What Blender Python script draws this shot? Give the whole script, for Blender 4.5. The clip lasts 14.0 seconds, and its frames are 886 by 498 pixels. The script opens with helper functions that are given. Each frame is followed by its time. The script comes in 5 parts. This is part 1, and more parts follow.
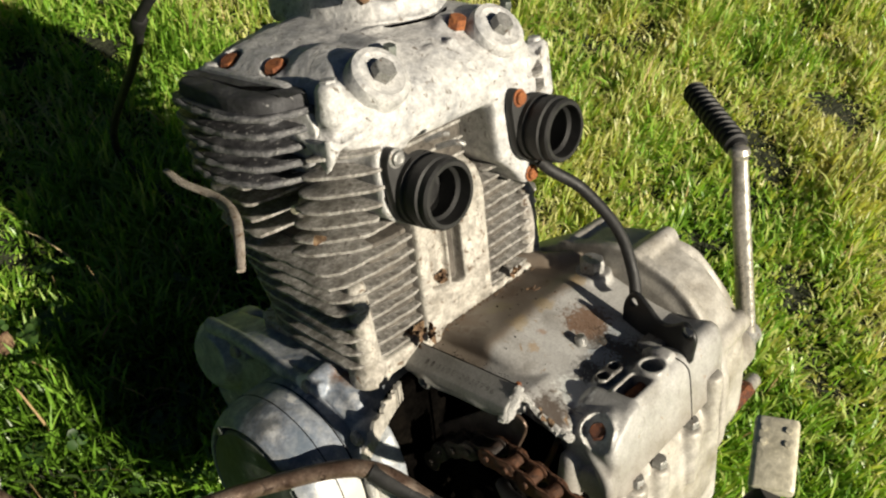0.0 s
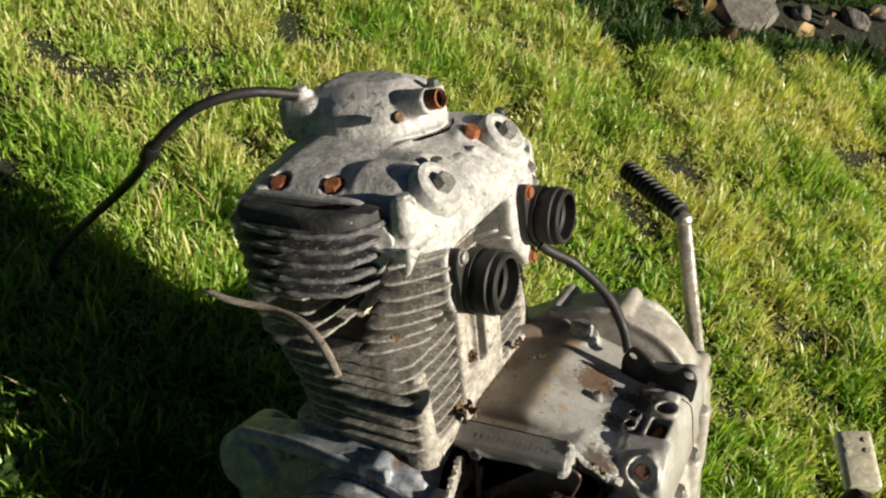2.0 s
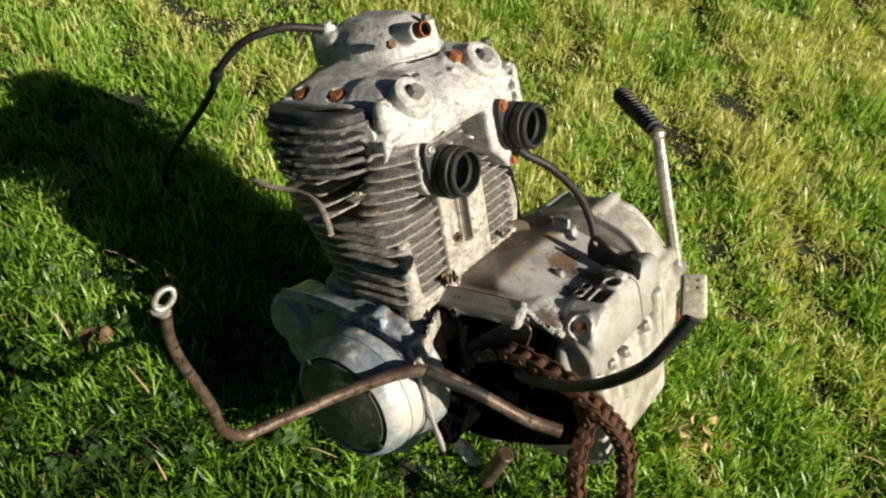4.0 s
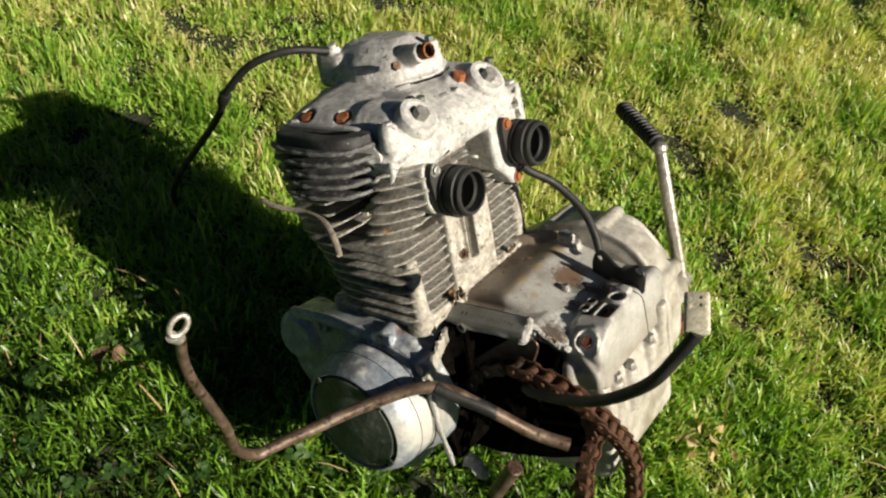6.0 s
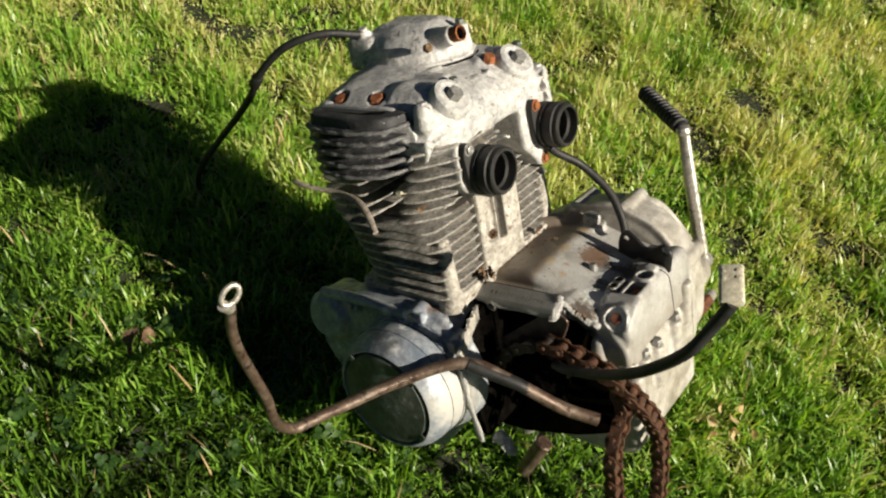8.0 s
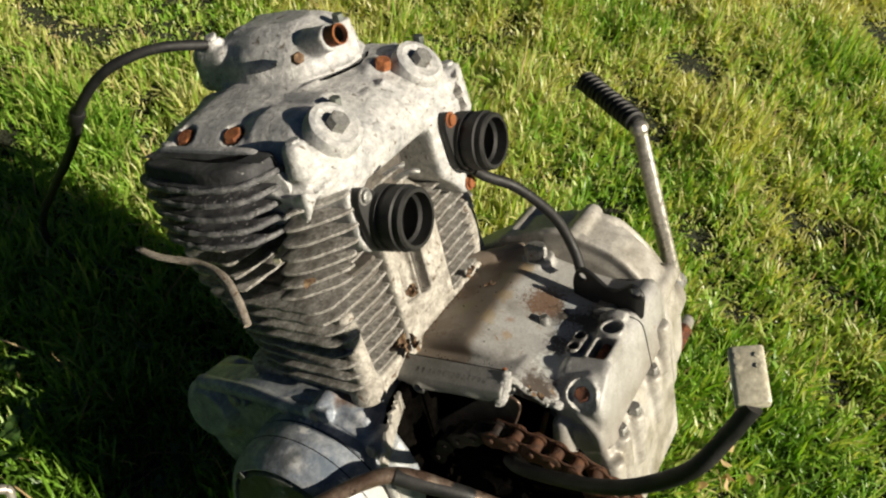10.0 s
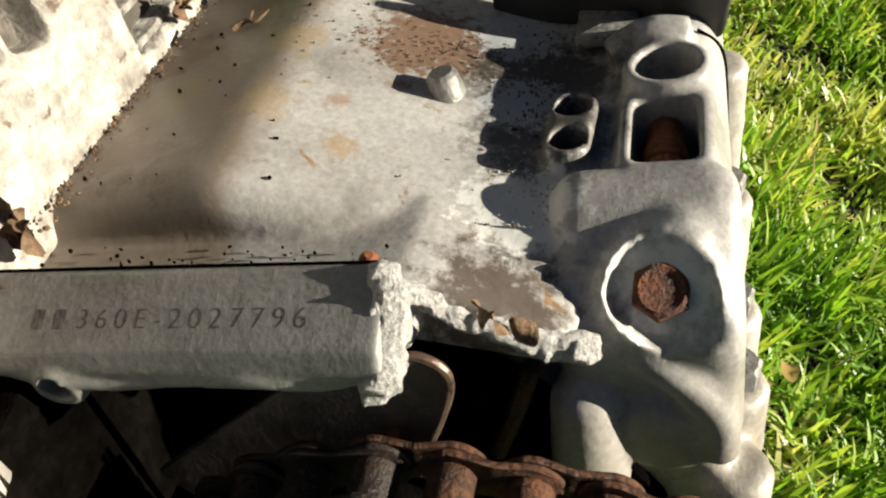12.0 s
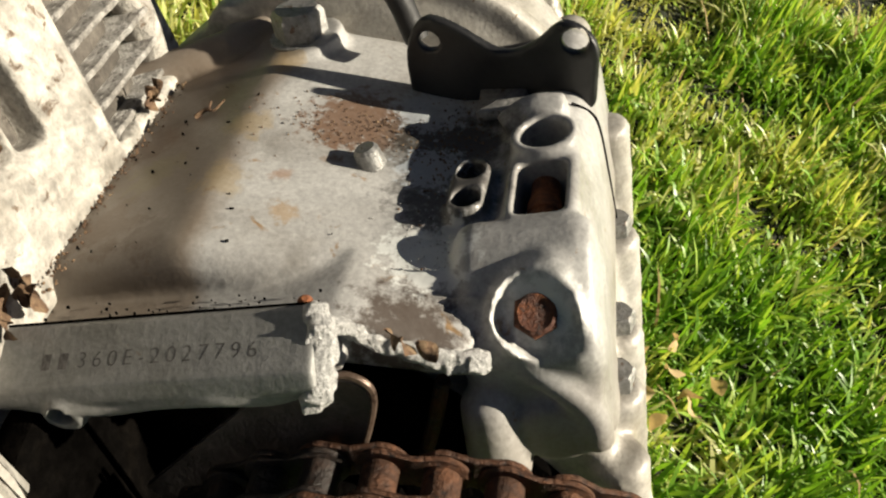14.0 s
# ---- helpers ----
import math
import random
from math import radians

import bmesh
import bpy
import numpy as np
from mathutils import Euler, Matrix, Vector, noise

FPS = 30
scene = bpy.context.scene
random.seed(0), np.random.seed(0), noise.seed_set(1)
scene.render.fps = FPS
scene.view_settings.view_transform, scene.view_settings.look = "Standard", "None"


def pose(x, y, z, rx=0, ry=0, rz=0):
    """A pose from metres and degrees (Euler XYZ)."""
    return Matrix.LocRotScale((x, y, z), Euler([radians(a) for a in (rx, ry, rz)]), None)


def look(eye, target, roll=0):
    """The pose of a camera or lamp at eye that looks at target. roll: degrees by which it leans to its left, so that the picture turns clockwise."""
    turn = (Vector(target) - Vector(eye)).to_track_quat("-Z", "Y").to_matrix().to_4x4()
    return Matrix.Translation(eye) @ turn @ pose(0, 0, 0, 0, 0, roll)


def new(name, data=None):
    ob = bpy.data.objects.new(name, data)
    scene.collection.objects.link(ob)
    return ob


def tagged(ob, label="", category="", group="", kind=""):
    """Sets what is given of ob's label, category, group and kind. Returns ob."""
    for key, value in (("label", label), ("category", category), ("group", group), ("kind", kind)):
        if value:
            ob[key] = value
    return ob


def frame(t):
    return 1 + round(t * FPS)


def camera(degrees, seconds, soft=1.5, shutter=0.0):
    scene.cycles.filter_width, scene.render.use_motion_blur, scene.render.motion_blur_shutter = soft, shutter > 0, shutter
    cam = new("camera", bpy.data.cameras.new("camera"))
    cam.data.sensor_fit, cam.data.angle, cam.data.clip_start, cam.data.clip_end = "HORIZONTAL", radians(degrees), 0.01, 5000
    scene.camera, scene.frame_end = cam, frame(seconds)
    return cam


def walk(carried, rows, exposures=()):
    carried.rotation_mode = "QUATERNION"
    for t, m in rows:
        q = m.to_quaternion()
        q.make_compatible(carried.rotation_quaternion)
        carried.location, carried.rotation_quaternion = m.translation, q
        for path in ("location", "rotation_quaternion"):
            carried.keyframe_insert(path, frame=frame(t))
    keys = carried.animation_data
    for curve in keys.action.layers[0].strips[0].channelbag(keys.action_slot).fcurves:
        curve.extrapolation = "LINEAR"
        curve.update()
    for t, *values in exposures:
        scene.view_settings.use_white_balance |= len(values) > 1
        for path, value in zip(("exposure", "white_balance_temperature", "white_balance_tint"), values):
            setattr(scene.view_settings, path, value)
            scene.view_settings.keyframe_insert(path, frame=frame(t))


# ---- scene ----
cam = camera(52.6, 14.0, soft=2.2)
PATH = [
    (0, (0.0892, 0.0272, 0.7765), (0.2512, 1.3812, -0.9190), 12.0),
    (0.5, (0.0272, 0.0892, 0.7450), (0.5982, 1.4900, -0.8189), 13.8),
    (1, (-0.0653, 0.0837, 0.7167), (0.6971, 1.4693, -0.7765), 16.1),
    (1.5, (-0.0892, 0.0696, 0.7461), (0.7080, 1.4617, -0.7232), 16.8),
    (2, (-0.0979, 0.0087, 0.8048), (0.5677, 1.4443, -0.6884), 18.8),
    (2.5, (-0.0381, -0.1077, 0.8972), (0.4024, 1.2909, -0.7102), 16.7),
    (2.7, (-0.0250, -0.1349, 0.9114), (0.3567, 1.2714, -0.7036), 14.8),
    (4.8, (0.0022, -0.1773, 0.9222), (0.3078, 1.2387, -0.7004), 10.4),
    (5, (-0.0087, -0.1762, 0.9244), (0.2947, 1.2279, -0.7080), 10.5),
    (5.5, (-0.0120, -0.1653, 0.9309), (0.2762, 1.2398, -0.7047), 9.8),
    (6, (-0.0022, -0.1729, 0.9364), (0.2893, 1.2518, -0.6819), 9.5),
    (6.5, (-0.0163, -0.1816, 0.9320), (0.2588, 1.2311, -0.6982), 8.8),
    (7, (-0.0239, -0.1805, 0.9396), (0.2512, 1.2333, -0.6906), 9.5),
    (7.5, (-0.0174, -0.1849, 0.9331), (0.2762, 1.2355, -0.6884), 11.1),
    (7.7, (-0.0348, -0.1947, 0.9331), (0.2480, 1.2322, -0.6830), 10.0),
    (9.8, (-0.0033, -0.0631, 0.8592), (0.3274, 1.2833, -0.8178), 9.2),
    (10, (0.0228, -0.0011, 0.8276), (0.4655, 1.3301, -0.8352), 8.9),
    (10.5, (0.0816, 0.1990, 0.5862), (0.8222, 1.3518, -1.1039), 11.6),
    (11, (0.1218, 0.2588, 0.4600), (1.0027, 1.2355, -1.2724), 14.6),
    (11.5, (0.1272, 0.2523, 0.4361), (1.0364, 1.2028, -1.2953), 18.9),
    (12, (0.1294, 0.2414, 0.4220), (1.0604, 1.1680, -1.3127), 19.7),
    (12.5, (0.1294, 0.2251, 0.4252), (1.0799, 1.2007, -1.2703), 16.6),
    (13, (0.1283, 0.2273, 0.4274), (1.1213, 1.2061, -1.2420), 18.4),
    (13.5, (0.1262, 0.2251, 0.4328), (1.1169, 1.2105, -1.2344), 18.4),
    (14, (0.1207, 0.2121, 0.4644), (1.1224, 1.1898, -1.1996), 17.3),
]
walk(cam, [(t, look(eye, target, roll)) for t, eye, target, roll in PATH], [(0, 0.68), (0.5, 0.45), (1.0, 0.68), (1.5, 0.7), (9.8, 0.7), (10.5, 0.28), (11.0, 0.5), (11.5, 0.55), (12.0, 1.27), (12.5, 1.3), (13.0, 1.28), (13.5, 1.05), (14, 1.0)])

# ---- light ----
SUN_DIR = Vector((0.668, -0.505, 0.542)).normalized()  # towards the sun
sun = new("sun", bpy.data.lights.new("sun", "SUN"))
sun.data.energy, sun.data.angle, sun.data.color = 5.2, radians(0.6), (1.0, 0.905, 0.735)
sun.matrix_world = look(SUN_DIR * 20, (0, 0, 0))
world = bpy.data.worlds.new("world")
scene.world = world
world.use_nodes = True
sky = world.node_tree.nodes.new("ShaderNodeTexSky")
sky.sky_type, sky.sun_disc = "NISHITA", False
sky.sun_elevation = math.asin(SUN_DIR.z)
sky.ozone_density = 5.0
sky.sun_rotation = math.atan2(SUN_DIR.x, SUN_DIR.y)
back = world.node_tree.nodes["Background"]
back.inputs["Strength"].default_value = 0.012
world.node_tree.links.new(sky.outputs["Color"], back.inputs["Color"])


# ---- materials ----
def surf(name, tones, scale=30.0, fine=400.0, rough=(0.5, 0.8), metal=0.0, bump=0.3, spots=None, spot_at=0.62, spot_scale=120.0, spot_soft=0.06, detail=8.0, dist=0.0006, mottle=0.22):
    """A worn surface: tones blend by a broad noise, spots of another colour lie over it, a fine noise gives relief."""
    m = bpy.data.materials.new(name)
    m.use_nodes = True
    nt = m.node_tree
    b = nt.nodes["Principled BSDF"]
    tc = nt.nodes.new("ShaderNodeTexCoord")

    def noise_tex(sc, det, warp=0.0):
        n = nt.nodes.new("ShaderNodeTexNoise")
        n.inputs["Scale"].default_value, n.inputs["Detail"].default_value = sc, det
        n.inputs["Roughness"].default_value, n.inputs["Distortion"].default_value = 0.62, warp
        nt.links.new(tc.outputs["Object"], n.inputs["Vector"])
        return n

    big = noise_tex(scale, detail, 0.12)
    ramp = nt.nodes.new("ShaderNodeValToRGB")
    while len(ramp.color_ramp.elements) < len(tones):
        ramp.color_ramp.elements.new(0.5)
    for i, col in enumerate(tones):
        e = ramp.color_ramp.elements[i]
        e.position = 0.3 + 0.4 * i / max(1, len(tones) - 1)
        e.color = (*col, 1)
    nt.links.new(big.outputs["Fac"], ramp.inputs["Fac"])
    colour = ramp.outputs["Color"]
    small = noise_tex(fine, 4.0)
    if spots:
        sp = noise_tex(spot_scale, 6.0, 0.5)
        mr = nt.nodes.new("ShaderNodeMapRange")
        mr.inputs["From Min"].default_value, mr.inputs["From Max"].default_value = spot_at, spot_at + spot_soft
        nt.links.new(sp.outputs["Fac"], mr.inputs["Value"])
        mix = nt.nodes.new("ShaderNodeMix")
        mix.data_type = "RGBA"
        nt.links.new(mr.outputs["Result"], mix.inputs["Factor"])
        nt.links.new(colour, mix.inputs["A"])
        mix.inputs["B"].default_value = (*spots, 1)
        colour = mix.outputs["Result"]
    grain = nt.nodes.new("ShaderNodeMapRange")
    grain.inputs["From Min"].default_value, grain.inputs["From Max"].default_value = 0.3, 0.7
    grain.inputs["To Min"].default_value, grain.inputs["To Max"].default_value = 0.78, 1.12
    nt.links.new(small.outputs["Fac"], grain.inputs["Value"])
    mul = nt.nodes.new("ShaderNodeMix")
    mul.data_type, mul.blend_type = "RGBA", "MULTIPLY"
    mul.inputs["Factor"].default_value = 1.0
    mott = noise_tex(scale * 3.7, 7.0, 0.25)
    blotch = nt.nodes.new("ShaderNodeMapRange")
    blotch.inputs["From Min"].default_value, blotch.inputs["From Max"].default_value = 0.36, 0.64
    blotch.inputs["To Min"].default_value, blotch.inputs["To Max"].default_value = 1 - mottle, 1 + mottle * 0.7
    nt.links.new(mott.outputs["Fac"], blotch.inputs["Value"])
    both = nt.nodes.new("ShaderNodeMath")
    both.operation = "MULTIPLY"
    nt.links.new(grain.outputs["Result"], both.inputs[0])
    nt.links.new(blotch.outputs["Result"], both.inputs[1])
    nt.links.new(colour, mul.inputs["A"])
    nt.links.new(both.outputs[0], mul.inputs["B"])
    nt.links.new(mul.outputs["Result"], b.inputs["Base Color"])
    rr = nt.nodes.new("ShaderNodeMapRange")
    rr.inputs["From Min"].default_value, rr.inputs["From Max"].default_value = 0.35, 0.65
    rr.inputs["To Min"].default_value, rr.inputs["To Max"].default_value = rough
    nt.links.new(big.outputs["Fac"], rr.inputs["Value"])
    nt.links.new(rr.outputs["Result"], b.inputs["Roughness"])
    b.inputs["Metallic"].default_value = metal
    bp = nt.nodes.new("ShaderNodeBump")
    bp.inputs["Strength"].default_value, bp.inputs["Distance"].default_value = bump, dist
    nt.links.new(small.outputs["Fac"], bp.inputs["Height"])
    wave = nt.nodes.new("ShaderNodeBump")
    wave.inputs["Strength"].default_value, wave.inputs["Distance"].default_value = min(1.0, bump), dist * 2.5
    nt.links.new(mott.outputs["Fac"], wave.inputs["Height"])
    nt.links.new(wave.outputs["Normal"], bp.inputs["Normal"])
    nt.links.new(bp.outputs["Normal"], b.inputs["Normal"])
    return m


ALU_HEAD = surf("oxidised_head_alloy", [(0.310, 0.312, 0.322), (0.430, 0.428, 0.428), (0.520, 0.512, 0.500), (0.640, 0.632, 0.618)], 42, 520, (0.5, 0.8), 0.1, 0.7, (0.16, 0.135, 0.11), 0.600, 170, 0.08, mottle=0.26)
FLANGE = surf("corroded_flange_alloy", [(0.215, 0.196, 0.166), (0.390, 0.366, 0.325), (0.530, 0.505, 0.455)], 55, 420, (0.55, 0.85), 0.1, 0.9, (0.13, 0.09, 0.06), 0.590, 140, 0.07, mottle=0.32)
# Barrel core alloy with the shade between the fins put into its colour.
FIN_GAP_SHADE = surf("fin_gap_shade_alloy", [(0.040, 0.034, 0.028), (0.085, 0.074, 0.062), (0.150, 0.135, 0.115)], 70, 500, (0.7, 0.9), 0.05, 0.6, (0.03, 0.022, 0.016), 0.58, 160)
ALU_FIN = surf("weathered_fin_alloy", [(0.140, 0.128, 0.112), (0.290, 0.275, 0.252), (0.480, 0.466, 0.440)], 110, 600, (0.55, 0.85), 0.1, 0.8, (0.12, 0.105, 0.09), 0.58, 240, mottle=0.35)
ALU_CASE = surf("dull_case_alloy", [(0.250, 0.222, 0.178), (0.405, 0.382, 0.342), (0.480, 0.462, 0.428)], 22, 600, (0.36, 0.6), 0.1, 0.25, (0.18, 0.12, 0.065), 0.66, 210)
ROOF = surf("stained_roof_alloy", [(0.250, 0.238, 0.220), (0.365, 0.358, 0.345), (0.425, 0.421, 0.410)], 30, 600, (0.30, 0.55), 0.0, 0.16, (0.26, 0.17, 0.09), 0.65, 120, mottle=0.10)


LEDGE = surf("grey_olive_alloy", [(0.150, 0.146, 0.128), (0.225, 0.222, 0.208), (0.285, 0.282, 0.270)], 26, 600, (0.36, 0.55), 0.1, 0.2, (0.16, 0.12, 0.08), 0.68, 160, mottle=0.12)
DEEP_RUST = surf("deep_rust", [(0.045, 0.014, 0.008), (0.13, 0.038, 0.013), (0.28, 0.09, 0.026)], 190, 900, (0.55, 0.85), 0.05, 1.0, (0.03, 0.012, 0.009), 0.56, 320)


def axis_tint(m, axis, start, end, colour, amount, wobble=0.02, scale=45.0):
    """Lays a tint with a ragged edge over a material, growing from start to end along one axis."""
    nt = m.node_tree
    b = nt.nodes["Principled BSDF"]
    tc = nt.nodes.new("ShaderNodeTexCoord")
    sep = nt.nodes.new("ShaderNodeSeparateXYZ")
    nt.links.new(tc.outputs["Object"], sep.inputs[0])
    ns = nt.nodes.new("ShaderNodeTexNoise")
    ns.inputs["Scale"].default_value, ns.inputs["Detail"].default_value = scale, 7.0
    nt.links.new(tc.outputs["Object"], ns.inputs["Vector"])
    off = nt.nodes.new("ShaderNodeMath")
    off.operation = "MULTIPLY_ADD"
    off.inputs[1].default_value = wobble * 2
    nt.links.new(ns.outputs["Fac"], off.inputs[0])
    nt.links.new(sep.outputs[axis], off.inputs[2])
    mr = nt.nodes.new("ShaderNodeMapRange")
    mr.inputs["From Min"].default_value, mr.inputs["From Max"].default_value = start + wobble, end + wobble
    mr.inputs["To Max"].default_value = amount
    nt.links.new(off.outputs[0], mr.inputs["Value"])
    mix = nt.nodes.new("ShaderNodeMix")
    mix.data_type = "RGBA"
    nt.links.new(mr.outputs["Result"], mix.inputs["Factor"])
    nt.links.new(b.inputs["Base Color"].links[0].from_socket, mix.inputs["A"])
    mix.inputs["B"].default_value = (*colour, 1)
    nt.links.new(mix.outputs["Result"], b.inputs["Base Color"])




def blot(m, at, radius, colour, amount, scale=60.0, ragged=0.6, soft=0.35):
    """A ragged patch of colour round one point of a material."""
    nt = m.node_tree
    b = nt.nodes["Principled BSDF"]
    tc = nt.nodes.new("ShaderNodeTexCoord")
    far = nt.nodes.new("ShaderNodeVectorMath")
    far.operation = "DISTANCE"
    far.inputs[1].default_value = at
    nt.links.new(tc.outputs["Object"], far.inputs[0])
    ns = nt.nodes.new("ShaderNodeTexNoise")
    ns.inputs["Scale"].default_value, ns.inputs["Detail"].default_value = scale, 8.0
    ns.inputs["Roughness"].default_value = 0.7
    nt.links.new(tc.outputs["Object"], ns.inputs["Vector"])
    off = nt.nodes.new("ShaderNodeMath")
    off.operation = "MULTIPLY_ADD"
    off.inputs[1].default_value = radius * ragged * 4
    nt.links.new(ns.outputs["Fac"], off.inputs[0])
    nt.links.new(far.outputs["Value"], off.inputs[2])
    mr = nt.nodes.new("ShaderNodeMapRange")
    mid = radius * (1 + ragged * 2)
    mr.inputs["From Min"].default_value, mr.inputs["From Max"].default_value = mid - radius * soft, mid + radius * soft
    mr.inputs["To Min"].default_value, mr.inputs["To Max"].default_value = amount, 0.0
    nt.links.new(off.outputs[0], mr.inputs["Value"])
    mix = nt.nodes.new("ShaderNodeMix")
    mix.data_type = "RGBA"
    nt.links.new(mr.outputs["Result"], mix.inputs["Factor"])
    nt.links.new(b.inputs["Base Color"].links[0].from_socket, mix.inputs["A"])
    mix.inputs["B"].default_value = (*colour, 1)
    nt.links.new(mix.outputs["Result"], b.inputs["Base Color"])


# Brown stain on the flat front, darkened further to paint its grazing light.
axis_tint(ROOF, "Y", -0.066, -0.058, (0.165, 0.125, 0.088), 0.80, 0.006)
# Browner towards the bottom.
axis_tint(ROOF, "Z", -0.035, -0.085, (0.17, 0.135, 0.098), 0.75, 0.012, 70)
for at_r, at_c, size, tone in ((-0.055, 0.030, 0.010, (0.13, 0.075, 0.04)), (-0.030, 0.034, 0.008, (0.22, 0.19, 0.11)), (-0.010, 0.024, 0.009, (0.13, 0.08, 0.05)), (0.012, 0.040, 0.007, (0.12, 0.075, 0.045)), (-0.062, 0.045, 0.007, (0.10, 0.06, 0.035)), (-0.034, 0.075, 0.0035, (0.26, 0.15, 0.09)), (-0.045, 0.092, 0.0022, (0.22, 0.13, 0.07)), (-0.022, 0.088, 0.0026, (0.20, 0.13, 0.08))):
    blot(ROOF, (at_r, -at_c, 0.001 if at_c < 0.06 else -0.004), size, tone, 0.6, 170, 1.1, 0.3)
blot(ROOF, (0.030, -0.060, 0.004), 0.006, (0.38, 0.27, 0.12), 0.4, 120, 1.2)
blot(ROOF, (-0.040, -0.060, 0.004), 0.007, (0.36, 0.26, 0.11), 0.35, 120, 1.2)
blot(ROOF, (-0.010, -0.058, 0.004), 0.007, (0.36, 0.26, 0.11), 0.35, 120, 1.2)
blot(ROOF, (-0.086, -0.118, -0.018), 0.013, (0.055, 0.036, 0.024), 0.85, 220, 1.1)
blot(ROOF, (0.000, -0.092, -0.006), 0.016, (0.14, 0.075, 0.04), 0.85, 260, 0.9, 0.2)
blot(ROOF, (-0.008, -0.122, -0.016), 0.021, (0.040, 0.036, 0.03), 0.92, 130, 0.7)
blot(ROOF, (-0.036, -0.124, -0.016), 0.015, (0.050, 0.045, 0.04), 0.88, 150, 0.8)
blot(ROOF, (-0.020, -0.117, -0.015), 0.010, (0.42, 0.46, 0.50), 0.6, 420, 0.9, 0.15)
blot(ROOF, (0.012, -0.112, -0.014), 0.012, (0.42, 0.46, 0.50), 0.6, 420, 0.9, 0.15)
blot(ROOF, (-0.060, -0.122, -0.016), 0.012, (0.66, 0.68, 0.66), 0.7, 200, 0.8, 0.15)
blot(ROOF, (-0.082, -0.151, -0.018), 0.0125, (0.68, 0.67, 0.64), 0.8, 260, 0.5, 0.2)
blot(ROOF, (-0.050, -0.080, -0.003), 0.004, (0.34, 0.22, 0.10), 0.5, 300, 1.2)
blot(ROOF, (0.020, -0.030, 0.004), 0.020, (0.16, 0.11, 0.07), 0.4, 50)

ALU_COVER = surf("blotched_cover_alloy", [(0.09, 0.10, 0.105), (0.36, 0.375, 0.39), (0.20, 0.23, 0.28), (0.52, 0.52, 0.515)], 30, 500, (0.32, 0.55), 0.12, 0.3, (0.66, 0.65, 0.63), 0.66, 45, 0.03)
blot(ALU_COVER, (-0.172, 0.028, -0.006), 0.010, (0.66, 0.66, 0.65), 0.9, 150, 0.7, 0.12)
# Dark blue band on the drum: a reflection painted into the colour.
blot(ALU_COVER, (-0.195, -0.004, -0.020), 0.012, (0.10, 0.13, 0.17), 0.8, 90, 0.7)
blot(ALU_COVER, (-0.140, 0.008, -0.004), 0.010, (0.17, 0.085, 0.04), 0.8, 90, 0.7)
blot(ALU_COVER, (-0.200, 0.030, -0.025), 0.014, (0.045, 0.05, 0.05), 0.7, 110, 0.8)
# Cream patch on the drum's rear flank: its sunlight put into the colour.
blot(ALU_COVER, (-0.180, -0.030, -0.080), 0.030, (0.50, 0.485, 0.45), 0.85, 60, 0.6)
ALU_RAW = surf("raw_broken_alloy", [(0.468, 0.459, 0.442), (0.637, 0.629, 0.612)], 300, 900, (0.5, 0.8), 0.3, 1.0, (0.35, 0.33, 0.3), 0.6, 500)
PATINA = surf("dark_patina_alloy", [(0.035, 0.045, 0.04), (0.10, 0.115, 0.10), (0.22, 0.23, 0.21)], 45, 500, (0.4, 0.7), 0.2, 0.4, (0.40, 0.41, 0.38), 0.64, 90)
FIN_BLACK = surf("chalky_black_fin", [(0.04, 0.04, 0.043), (0.13, 0.13, 0.135), (0.30, 0.295, 0.29)], 160, 600, (0.5, 0.8), 0.0, 0.8, (0.06, 0.06, 0.06), 0.58, 160)
GUARD = surf("dusty_brown_steel", [(0.030, 0.023, 0.020), (0.062, 0.050, 0.045), (0.105, 0.088, 0.078)], 60, 500, (0.4, 0.7), 0.3, 0.4, (0.03, 0.016, 0.012), 0.62, 160)
CORD = surf("frayed_pale_cord", [(0.20, 0.16, 0.125), (0.34, 0.29, 0.24), (0.42, 0.37, 0.31)], 150, 700, (0.8, 0.95), 0.0, 0.9, (0.16, 0.09, 0.05), 0.6, 120)
BLACK_WORN = surf("worn_black_paint", [(0.02, 0.02, 0.022), (0.05, 0.05, 0.055), (0.12, 0.12, 0.125)], 60, 600, (0.35, 0.7), 0.0, 0.5, (0.42, 0.41, 0.40), 0.6, 190)
BLACK = surf("black_paint", [(0.008, 0.008, 0.009), (0.02, 0.02, 0.02)], 50, 500, (0.35, 0.55), 0.0, 0.2, (0.07, 0.045, 0.03), 0.68, 120)
CHALK_BLACK = surf("chalky_black_paint", [(0.014, 0.014, 0.016), (0.035, 0.035, 0.038), (0.085, 0.085, 0.09)], 70, 500, (0.7, 0.92), 0.0, 0.5, (0.34, 0.335, 0.33), 0.66, 170)
RUBBER = surf("black_rubber", [(0.006, 0.006, 0.0065), (0.016, 0.0155, 0.015)], 60, 700, (0.5, 0.72), 0.0, 0.2)
RUST = surf("rust", [(0.10, 0.030, 0.012), (0.26, 0.085, 0.028), (0.42, 0.16, 0.05)], 150, 900, (0.7, 0.95), 0.05, 0.9, (0.05, 0.02, 0.012), 0.62, 300)
DARK_RUST = surf("dark_rusty_steel", [(0.028, 0.013, 0.008), (0.080, 0.034, 0.016), (0.160, 0.068, 0.032)], 160, 800, (0.45, 0.8), 0.35, 0.8, (0.02, 0.012, 0.01), 0.6, 260)
STEEL = surf("dull_zinc_steel", [(0.225, 0.225, 0.217), (0.345, 0.338, 0.323)], 120, 700, (0.35, 0.6), 0.5, 0.4, (0.14, 0.09, 0.06), 0.6, 260)
